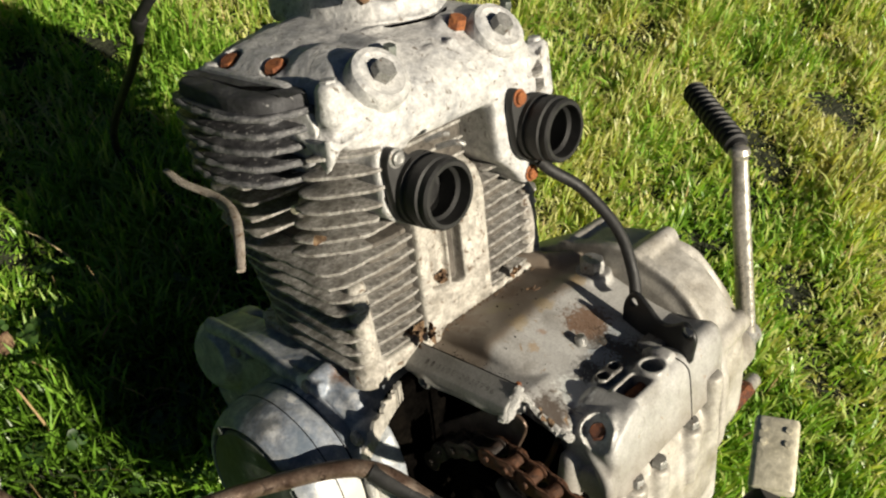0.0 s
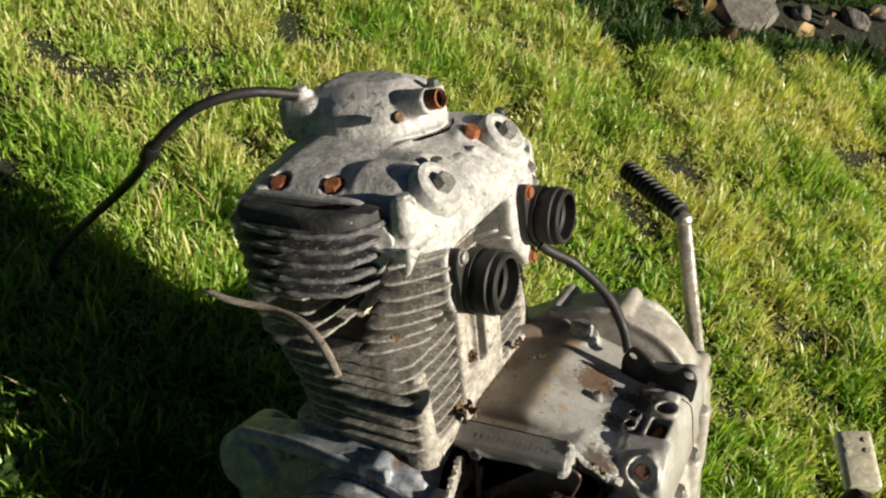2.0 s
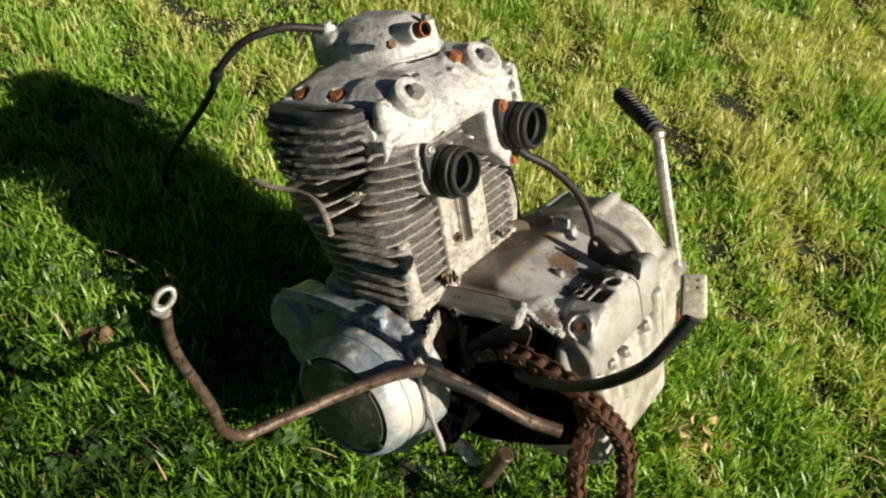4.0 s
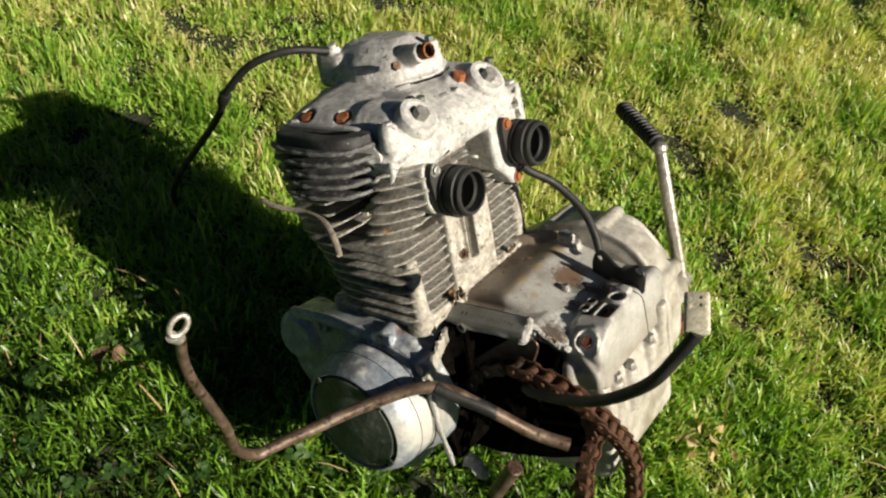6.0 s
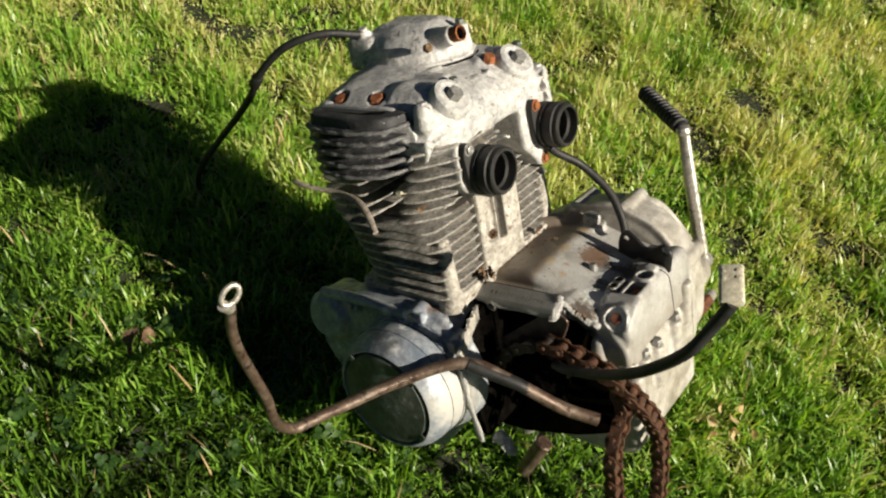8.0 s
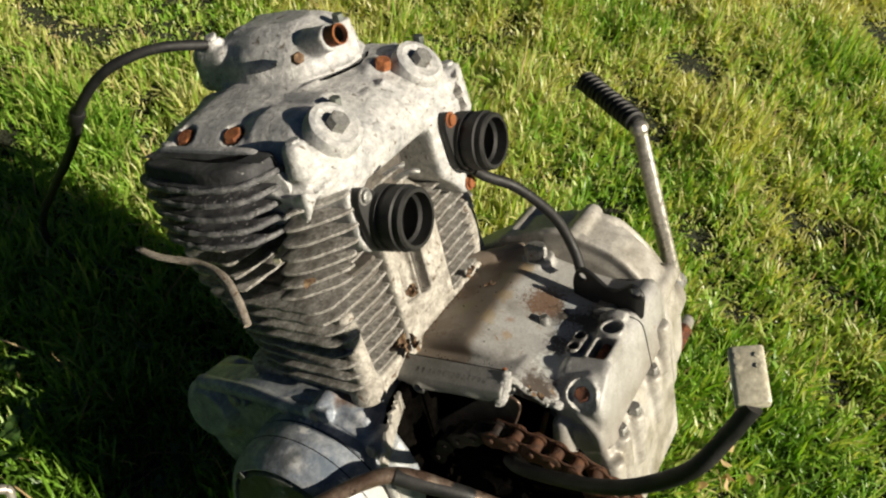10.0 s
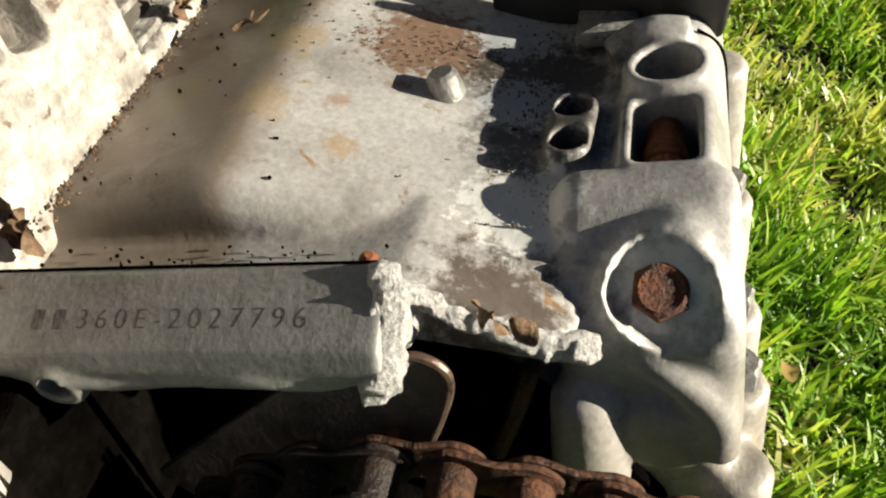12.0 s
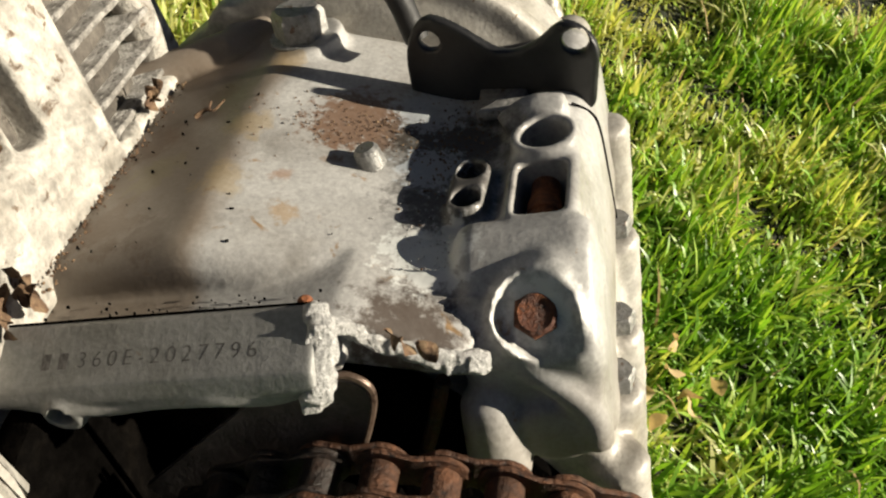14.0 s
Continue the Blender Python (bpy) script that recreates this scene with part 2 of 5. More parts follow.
CHROME = surf("pitted_chrome", [(0.42, 0.385, 0.335), (0.60, 0.57, 0.52)], 90, 600, (0.25, 0.45), 0.6, 0.3, (0.20, 0.13, 0.08), 0.64, 160)
ROD = surf("brown_stained_steel", [(0.075, 0.045, 0.032), (0.15, 0.105, 0.078), (0.24, 0.19, 0.15)], 50, 600, (0.28, 0.55), 0.45, 0.4, (0.05, 0.03, 0.022), 0.56, 120)
CREAM = surf("grubby_cream_plastic", [(0.52, 0.48, 0.36), (0.66, 0.62, 0.50)], 90, 500, (0.4, 0.6), 0.0, 0.15, (0.2, 0.17, 0.12), 0.68, 200)
# Near black for grime and joints, and for shade painted inside recesses and holes.
GRIME_SHADE = surf("grime_recess_shade", [(0.0010, 0.0009, 0.0008), (0.0025, 0.0022, 0.002), (0.006, 0.005, 0.004)], 60, 500, (0.75, 0.95), 0.0, 0.9)
GRIME_SHADE.node_tree.nodes["Principled BSDF"].inputs["Specular IOR Level"].default_value = 0.0
DEBRIS = surf("dry_leaf_debris", [(0.06, 0.030, 0.018), (0.15, 0.088, 0.048), (0.27, 0.19, 0.11)], 200, 700, (0.8, 0.95), 0.0, 0.8)
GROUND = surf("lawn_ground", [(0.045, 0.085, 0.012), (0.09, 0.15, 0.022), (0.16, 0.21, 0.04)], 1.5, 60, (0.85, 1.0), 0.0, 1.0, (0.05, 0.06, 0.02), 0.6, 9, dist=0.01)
# Dark soil, deepened to near black to paint shade among blades and bed.
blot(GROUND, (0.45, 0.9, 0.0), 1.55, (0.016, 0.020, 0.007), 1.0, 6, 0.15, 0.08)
# Pale stone toned down: the bed's shade is put into its colour.
STONE = surf("weathered_shaded_stone", [(0.09, 0.08, 0.072), (0.17, 0.158, 0.142), (0.27, 0.257, 0.24)], 20, 200, (0.7, 0.9), 0.0, 0.6, (0.12, 0.09, 0.06), 0.6, 40, dist=0.004)
INK = surf("stamped_mark", [(0.075, 0.07, 0.065), (0.13, 0.12, 0.11)], 60, 500, (0.7, 0.9), 0.1, 0.2)


def leaf_material(name, cols, through_col, rough=0.5, dry=0.0):
    m = bpy.data.materials.new(name)
    m.use_nodes = True
    nt = m.node_tree
    b = nt.nodes["Principled BSDF"]
    geo = nt.nodes.new("ShaderNodeNewGeometry")
    ramp = nt.nodes.new("ShaderNodeValToRGB")
    while len(ramp.color_ramp.elements) < len(cols):
        ramp.color_ramp.elements.new(0.5)
    for e, (at, col) in zip(ramp.color_ramp.elements, cols):
        e.position, e.color = at, (*col, 1)
    tc = nt.nodes.new("ShaderNodeTexCoord")
    patch = nt.nodes.new("ShaderNodeTexNoise")
    patch.inputs["Scale"].default_value, patch.inputs["Detail"].default_value = 5.0, 3.0
    nt.links.new(tc.outputs["Object"], patch.inputs["Vector"])
    add = nt.nodes.new("ShaderNodeMath")
    add.operation = "MULTIPLY_ADD"
    add.inputs[1].default_value, add.inputs[2].default_value = 0.55, -0.02
    nt.links.new(geo.outputs["Random Per Island"], add.inputs[0])
    add2 = nt.nodes.new("ShaderNodeMath")
    add2.operation = "MULTIPLY_ADD"
    add2.inputs[1].default_value = 1.25
    nt.links.new(patch.outputs["Fac"], add2.inputs[0])
    nt.links.new(add.outputs[0], add2.inputs[2])
    sub = nt.nodes.new("ShaderNodeMath")
    sub.operation = "SUBTRACT"
    sub.inputs[1].default_value = 0.375
    nt.links.new(add2.outputs[0], sub.inputs[0])
    # Darkens blades towards low x and y: dim light there, painted in; drier beyond.
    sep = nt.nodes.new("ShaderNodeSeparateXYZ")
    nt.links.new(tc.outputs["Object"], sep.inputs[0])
    dim_to_dry = nt.nodes.new("ShaderNodeMapRange")
    dim_to_dry.inputs["From Min"].default_value, dim_to_dry.inputs["From Max"].default_value = 0.22, 0.90
    dim_to_dry.inputs["To Min"].default_value, dim_to_dry.inputs["To Max"].default_value = -dry, dry
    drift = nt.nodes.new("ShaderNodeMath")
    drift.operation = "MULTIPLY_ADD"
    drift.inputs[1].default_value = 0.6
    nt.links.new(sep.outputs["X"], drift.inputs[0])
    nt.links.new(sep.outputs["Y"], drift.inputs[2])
    nt.links.new(drift.outputs[0], dim_to_dry.inputs["Value"])
    tuft = nt.nodes.new("ShaderNodeTexNoise")
    tuft.inputs["Scale"].default_value, tuft.inputs["Detail"].default_value = 22.0, 2.0
    nt.links.new(tc.outputs["Object"], tuft.inputs["Vector"])
    add3 = nt.nodes.new("ShaderNodeMath")
    add3.operation = "MULTIPLY_ADD"
    add3.inputs[1].default_value = 0.35
    nt.links.new(tuft.outputs["Fac"], add3.inputs[0])
    nt.links.new(dim_to_dry.outputs["Result"], add3.inputs[2])
    add4 = nt.nodes.new("ShaderNodeMath")
    nt.links.new(sub.outputs[0], add4.inputs[0])
    nt.links.new(add3.outputs[0], add4.inputs[1])
    last = nt.nodes.new("ShaderNodeMath")
    last.operation = "SUBTRACT"
    last.inputs[1].default_value = 0.17
    nt.links.new(add4.outputs[0], last.inputs[0])
    nt.links.new(last.outputs[0], ramp.inputs["Fac"])
    nt.links.new(ramp.outputs["Color"], b.inputs["Base Color"])
    b.inputs["Roughness"].default_value = rough
    b.inputs["Specular IOR Level"].default_value = 0.5
    tr = nt.nodes.new("ShaderNodeBsdfTranslucent")
    mulc = nt.nodes.new("ShaderNodeMix")
    mulc.data_type, mulc.blend_type = "RGBA", "MULTIPLY"
    mulc.inputs["Factor"].default_value = 1.0
    nt.links.new(ramp.outputs["Color"], mulc.inputs["A"])
    mulc.inputs["B"].default_value = (*through_col, 1)
    nt.links.new(mulc.outputs["Result"], tr.inputs["Color"])
    mx = nt.nodes.new("ShaderNodeMixShader")
    mx.inputs["Fac"].default_value = 0.35
    nt.links.new(b.outputs["BSDF"], mx.inputs[1])
    nt.links.new(tr.outputs["BSDF"], mx.inputs[2])
    nt.links.new(mx.outputs["Shader"], nt.nodes["Material Output"].inputs["Surface"])
    return m


# The last argument spans that gradient, painted dimness at the near left included.
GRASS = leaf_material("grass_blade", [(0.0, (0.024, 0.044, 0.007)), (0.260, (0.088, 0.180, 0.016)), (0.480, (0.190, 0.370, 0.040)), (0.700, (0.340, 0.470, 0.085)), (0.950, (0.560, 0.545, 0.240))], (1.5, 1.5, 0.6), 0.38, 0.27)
CLOVER = leaf_material("clover_leaf", [(0.0, (0.014, 0.040, 0.007)), (0.6, (0.040, 0.095, 0.018)), (1.0, (0.11, 0.19, 0.05))], (1.4, 1.4, 0.8))
STRAW = leaf_material("dead_straw", [(0.0, (0.35, 0.22, 0.09)), (0.6, (0.55, 0.40, 0.20)), (1.0, (0.70, 0.55, 0.32))], (1.1, 1.0, 0.8), 0.7)


# ---- mesh helpers ----
def V(r, c, h):
    """A point of the engine: r along the crankshaft, c to its rear, h along the cylinders."""
    return Vector((r, -c, h))


def put3(axis, a, p, q):
    return V(a, p, q) if axis == "r" else V(p, a, q) if axis == "c" else V(p, q, a)


def loft(bm, rings, caps=True):
    made = [[bm.verts.new(p) for p in ring] for ring in rings]
    n = len(made[0])
    for a, b in zip(made, made[1:]):
        for i in range(n):
            j = (i + 1) % n
            bm.faces.new((a[i], a[j], b[j], b[i]))
    if caps:
        bm.faces.new(list(reversed(made[0])))
        bm.faces.new(made[-1])
    return made


def rounded(pts, rad, n=4):
    """A polygon with its corners rounded."""
    out = []
    k = len(pts)
    for i in range(k):
        p0, p, p1 = Vector(pts[i - 1]), Vector(pts[i]), Vector(pts[(i + 1) % k])
        r = rad[i] if isinstance(rad, (list, tuple)) else rad
        a = p + (p0 - p).normalized() * min(r, (p0 - p).length * 0.48)
        b = p + (p1 - p).normalized() * min(r, (p1 - p).length * 0.48)
        for s in range(n + 1):
            t = s / n
            out.append(a * (1 - t) ** 2 + p * 2 * t * (1 - t) + b * t * t)
    return out


def rrect(x0, x1, y0, y1, rad, n=4):
    return rounded([(x0, y0), (x1, y0), (x1, y1), (x0, y1)], rad, n)


def shrink(pts, d):
    k, out = len(pts), []
    area = sum(pts[i - 1].x * pts[i].y - pts[i].x * pts[i - 1].y for i in range(k))
    s = 1 if area > 0 else -1
    for i in range(k):
        e = (pts[(i + 1) % k] - pts[i - 1])
        nrm = Vector((-e.y, e.x)).normalized() * s
        out.append(pts[i] + nrm * d)
    return out


def prism(bm, pts, axis, a0, a1, bevel=0.0, steps=2):
    """An outline pushed along an axis, with rounded rims."""
    pts = [Vector(p) for p in pts]
    rings = []
    sg = 1 if a1 > a0 else -1
    if bevel:
        rings = [(a0 + sg * bevel * (1 - math.cos(math.pi / 2 * i / steps)), shrink(pts, bevel * (1 - math.sin(math.pi / 2 * i / steps)))) for i in range(steps + 1)]
        rings += [(a1 - sg * bevel * (1 - math.cos(math.pi / 2 * i / steps)), shrink(pts, bevel * (1 - math.sin(math.pi / 2 * i / steps)))) for i in range(steps, -1, -1)]
    else:
        rings = [(a0, pts), (a1, pts)]
    loft(bm, [[put3(axis, a, p.x, p.y) for p in ring] for a, ring in rings])


def block(bm, r0, r1, c0, c1, h0, h1, bevel=0.003, corner=None, axis="h"):
    if axis == "h":
        prism(bm, rrect(r0, r1, c0, c1, corner or bevel), "h", h0, h1, bevel)
    elif axis == "r":
        prism(bm, rrect(c0, c1, h0, h1, corner or bevel), "r", r0, r1, bevel)
    else:
        prism(bm, rrect(r0, r1, h0, h1, corner or bevel), "c", c0, c1, bevel)


def frame_of(d):
    d = Vector(d).normalized()
    side = d.cross(Vector((0, 0, 1)) if abs(d.z) < 0.9 else Vector((1, 0, 0))).normalized()
    return d, side, d.cross(side)


def lathe(bm, p, d, prof, seg=28, spin=0.0):
    """Turned shape: prof gives (distance along d, radius)."""
    d, s, u = frame_of(d)
    rings = [[p + d * a + (s * math.cos(spin + 2 * math.pi * i / seg) + u * math.sin(spin + 2 * math.pi * i / seg)) * max(rad, 1e-5) for i in range(seg)] for a, rad in prof]
    loft(bm, rings)


def bar(bm, p, q, rad, rad2=None, seg=20, bevel=0.0):
    L = (q - p).length
    r2 = rad if rad2 is None else rad2
    prof = [(0, rad - bevel), (bevel, rad), (L - bevel, r2), (L, r2 - bevel)] if bevel else [(0, rad), (L, r2)]
    lathe(bm, p, q - p, prof, seg)


def spline(pts, n=8):
    pts = [Vector(p) for p in pts]
    q = [pts[0] * 2 - pts[1]] + pts + [pts[-1] * 2 - pts[-2]]
    out = []
    for i in range(1, len(q) - 2):
        a, b, c, d = q[i - 1], q[i], q[i + 1], q[i + 2]
        for s in range(n):
            t = s / n
            out.append(0.5 * (2 * b + (c - a) * t + (2 * a - 5 * b + 4 * c - d) * t * t + (3 * b - a - 3 * c + d) * t ** 3))
    return out + [pts[-1]]


def tube(bm, pts, rad, seg=12, n=8, flat=1.0):
    """A round or flattened length of hose, wire or rod along a smooth line. rad: a number, or a function of 0 to 1."""
    line = spline(pts, n)
    up = None
    rings = []
    for i, p in enumerate(line):
        d = (line[min(i + 1, len(line) - 1)] - line[max(i - 1, 0)]).normalized()
        if up is None:
            up = frame_of(d)[1]
        up = (up - d * up.dot(d)).normalized()
        w = d.cross(up)
        r = rad(i / (len(line) - 1)) if callable(rad) else rad
        rings.append([p + up * r * math.cos(2 * math.pi * k / seg) + w * r * flat * math.sin(2 * math.pi * k / seg) for k in range(seg)])
    loft(bm, rings)


def hexbolt(bm, p, d, across, tall, washer=0.0, spin=0.2):
    d = Vector(d).normalized()
    if washer:
        lathe(bm, p, d, [(0, washer), (0.0012, washer), (0.0016, washer * 0.92)], 24)
        p = p + d * 0.0014
    R = across / 1.732
    lathe(bm, p, d, [(0, R), (tall * 0.82, R), (tall, R * 0.86)], 6, spin)
    lathe(bm, p + d * tall * 0.8, d, [(0, R * 0.84), (tall * 0.22, R * 0.78)], 20)


def finish(me, angle=38):
    bm = bmesh.new()
    bm.from_mesh(me)
    bmesh.ops.recalc_face_normals(bm, faces=bm.faces)
    for f in bm.faces:
        f.smooth = True
    lim = radians(angle)
    for e in bm.edges:
        e.smooth = len(e.link_faces) == 2 and e.calc_face_angle(4) < lim
    bm.to_mesh(me)
    bm.free()


def part(name, bm, material, parent=None, label="", angle=38):
    """Links a bmesh as one mesh object under a thing or under a part."""
    me = bpy.data.meshes.new(name)
    bmesh.ops.recalc_face_normals(bm, faces=bm.faces)
    bm.to_mesh(me)
    bm.free()
    finish(me, angle)
    me.materials.append(material)
    ob = new(name, me)
    ob.parent = parent
    return tagged(ob, label)


def cast(name, solid, material, parent=None, label="", voxel=0.0012, cut=None, soft=4, grow=0.5, rims=2):
    """Overlapping solids melted into one casting with soft fillets, holes cut through it."""
    me = bpy.data.meshes.new(name)
    bmesh.ops.recalc_face_normals(solid, faces=solid.faces)
    solid.to_mesh(me)
    solid.free()
    tmp = new("tmp", me)
    rm = tmp.modifiers.new("melt", "REMESH")
    rm.mode, rm.voxel_size = "VOXEL", voxel
    sm = tmp.modifiers.new("soft", "SMOOTH")
    sm.factor, sm.iterations = grow, soft
    knife = None
    if cut:
        km = bpy.data.meshes.new("knife")
        bmesh.ops.recalc_face_normals(cut, faces=cut.faces)
        cut.to_mesh(km)
        cut.free()
        knife = new("knife", km)
        bo = tmp.modifiers.new("cut", "BOOLEAN")
        bo.operation, bo.solver, bo.object = "DIFFERENCE", "EXACT", knife
        rm2 = tmp.modifiers.new("melt_again", "REMESH")
        rm2.mode, rm2.voxel_size = "VOXEL", voxel
        sm2 = tmp.modifiers.new("soft_again", "SMOOTH")
        sm2.factor, sm2.iterations = 0.5, rims
    bpy.context.view_layer.update()
    out = bpy.data.meshes.new_from_object(tmp.evaluated_get(bpy.context.evaluated_depsgraph_get()))
    bpy.data.objects.remove(tmp)
    if knife:
        bpy.data.objects.remove(knife)
    out.name = name
    out.shade_smooth()
    out.materials.clear()
    out.materials.append(material)
    ob = new(name, out)
    ob.parent = parent
    return tagged(ob, label)


# ---- ground ----
def hill(x, y):
    return 0.012 * noise.noise(Vector((x * 2.2, y * 2.2, 0.3))) + 0.006 * noise.noise(Vector((x * 7, y * 7, 1.3)))


bm = bmesh.new()
xs = [-400, -60, -10, -3] + [-1.6 + 0.08 * i for i in range(51)] + [4.5, 10, 60, 400]
ys = [-400, -60, -10, -2] + [-0.9 + 0.08 * i for i in range(51)] + [5, 10, 60, 400]
grid = [[bm.verts.new((x, y, hill(x, y) if abs(x) < 4 and abs(y) < 4 else 0.0)) for x in xs] for y in ys]
for j in range(len(ys) - 1):
    for i in range(len(xs) - 1):
        bm.faces.new((grid[j][i], grid[j][i + 1], grid[j + 1][i + 1], grid[j + 1][i]))
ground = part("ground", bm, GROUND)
tagged(ground, "dark soil under a rough lawn", "ground", kind="structure")


def in_shaded_bed(x, y):
    """The bed beyond the lawn's edge, left bare and dark in place of its shade."""
    return x > 0.62 + 0.3 * max(0.0, 1.5 - y) and y > 1.30 + 0.035 * math.sin(8 * x) + 0.02 * math.sin(23 * x) - 0.03 * (x - 1.0)


def blades(name, count, area, tall, wide, material, seed, sparse=0.0, keep=None):
    """Many grass blades in one mesh: each a bent, tapering strip."""
    rng = np.random.default_rng(seed)
    x0, x1, y0, y1 = area
    px, py = rng.uniform(x0, x1, count), rng.uniform(y0, y1, count)
    lump = np.array([noise.noise(Vector((a * 15, b * 15, 5.1))) + 0.5 * noise.noise(Vector((a * 40, b * 40, 2.1))) for a, b in zip(px, py)])
    big = np.array([noise.noise(Vector((a * 2.6, b * 2.6, 8.4))) for a, b in zip(px, py)])
    mid = np.array([noise.noise(Vector((a * 7, b * 7, 3.3))) for a, b in zip(px, py)])
    ok = rng.uniform(-1, 1, count) < 0.78 + 1.0 * lump - sparse
    if keep:
        ok &= np.array([keep(a, b) for a, b in zip(px, py)])
    px, py, lump, big, mid = px[ok], py[ok], lump[ok], big[ok], mid[ok]
    n = len(px)
    z0 = np.array([hill(a, b) for a, b in zip(px, py)])
    L = rng.uniform(tall[0], tall[1], n) * np.clip(1.05 + 0.95 * lump + 0.40 * big + 0.75 * mid, 0.25, 2.3)
    W = rng.uniform(wide[0], wide[1], n)
    turn = 2.4 * big * math.pi + 2.2 * lump + rng.normal(0, 2.2, n)
    lean = np.clip(rng.normal(0.70, 0.48, n), 0.03, 1.5)
    dx, dy = np.cos(turn), np.sin(turn)
    face = turn + math.pi / 2 + rng.normal(0, 0.5, n)
    wx, wy = np.cos(face), np.sin(face)
    verts = np.zeros((n, 7, 3))
    for k, (s, w) in enumerate(((0, 0.7), (0.4, 1.0), (0.75, 0.72), (1.0, 0.0))):
        out = L * (s * np.sin(lean * (0.35 + 0.65 * s)))
        up = L * s * np.cos(lean * (0.35 + 0.75 * s))
        cx, cy, cz = px + dx * out, py + dy * out, z0 - 0.004 + up
        if k < 3:
            verts[:, 2 * k] = np.stack([cx - wx * W * w / 2, cy - wy * W * w / 2, cz], 1)
            verts[:, 2 * k + 1] = np.stack([cx + wx * W * w / 2, cy + wy * W * w / 2, cz], 1)
        else:
            verts[:, 6] = np.stack([cx, cy, cz], 1)
    base = (np.arange(n) * 7)[:, None]
    tri = np.array([0, 1, 3, 0, 3, 2, 2, 3, 5, 2, 5, 4, 4, 5, 6])
    loops = (base + tri[None, :]).reshape(-1)
    me = bpy.data.meshes.new(name)
    me.vertices.add(n * 7)
    me.vertices.foreach_set("co", verts.reshape(-1))
    me.loops.add(len(loops))
    me.loops.foreach_set("vertex_index", loops.astype(np.int32))
    me.polygons.add(len(loops) // 3)
    me.polygons.foreach_set("loop_start", np.arange(0, len(loops), 3, dtype=np.int32))
    me.polygons.foreach_set("use_smooth", np.ones(len(loops) // 3, dtype=bool))
    me.update(calc_edges=True)
    me.materials.append(material)
    return new(name, me)


lawn = lambda x, y: not in_shaded_bed(x, y)
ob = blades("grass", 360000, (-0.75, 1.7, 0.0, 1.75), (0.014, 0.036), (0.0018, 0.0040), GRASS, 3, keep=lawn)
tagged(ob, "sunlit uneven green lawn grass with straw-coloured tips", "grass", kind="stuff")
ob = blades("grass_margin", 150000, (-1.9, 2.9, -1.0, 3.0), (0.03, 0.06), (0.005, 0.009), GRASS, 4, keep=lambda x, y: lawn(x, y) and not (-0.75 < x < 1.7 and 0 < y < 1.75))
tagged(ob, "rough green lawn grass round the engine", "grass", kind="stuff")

# ---- the engine ----
AXES = [Vector((0.66384757, 0.73372626, -0.14474872)), Vector((0.70905985, -0.55595974, 0.43375442)), Vector((-0.23778255, 0.39058232, 0.88932835))]
BASE = Vector((0.1785, 0.4395, 0.2296))
POSE = Matrix(((AXES[0].x, -AXES[1].x, AXES[2].x, BASE.x), (AXES[0].y, -AXES[1].y, AXES[2].y, BASE.y), (AXES[0].z, -AXES[1].z, AXES[2].z, BASE.z), (0, 0, 0, 1)))
engine = tagged(new("motorcycle_engine"), "weathered grey alloy motorcycle engine with rusty bolts, standing on a lawn", "engine")
engine.matrix_world = POSE
MID = -0.045  # the plane between the cylinders
DOWN = V(0.14475, -0.43375, -0.88933)

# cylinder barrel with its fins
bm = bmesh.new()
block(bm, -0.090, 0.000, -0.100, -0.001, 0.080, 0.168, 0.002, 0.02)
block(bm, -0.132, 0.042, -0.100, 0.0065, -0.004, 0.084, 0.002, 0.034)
barrel = part("cylinder_barrel", bm, FIN_GAP_SHADE, engine, "grey alloy barrel with cooling fins")


def mesh_of(name, bm, material, angle=38):
    me = bpy.data.meshes.new(name)
    bmesh.ops.recalc_face_normals(bm, faces=bm.faces)
    bm.to_mesh(me)
    bm.free()
    finish(me, angle)
    me.materials.append(material)
    return me


def add_piece(name, me, parent, m=None, label=""):
    ob = new(name, me)
    ob.parent = parent
    if m is not None:
        ob.matrix_basis = m
    return tagged(ob, label)


def fin_mesh(pts, thick=0.0024, seed=0):
    """A cooling fin: thin, a little wavy and chipped along its rim."""
    rng = random.Random(seed)
    dense = []
    pts = [Vector(p) for p in pts]
    for i, p in enumerate(pts):
        q = pts[(i + 1) % len(pts)]
        k = max(1, int((q - p).length / 0.006))
        for p_next in [p.lerp(q, t / k) for t in range(k)]:
            if not dense or (p_next - dense[-1]).length > 0.0024:
                dense.append(p_next)
    dense = [p + Vector((rng.uniform(-1, 1), rng.uniform(-1, 1))) * 0.0006 for p in dense]
    bm = bmesh.new()
    prism(bm, dense, "h", -thick / 2, thick / 2, 0.0008, 2)
    return mesh_of("fin", bm, ALU_FIN)


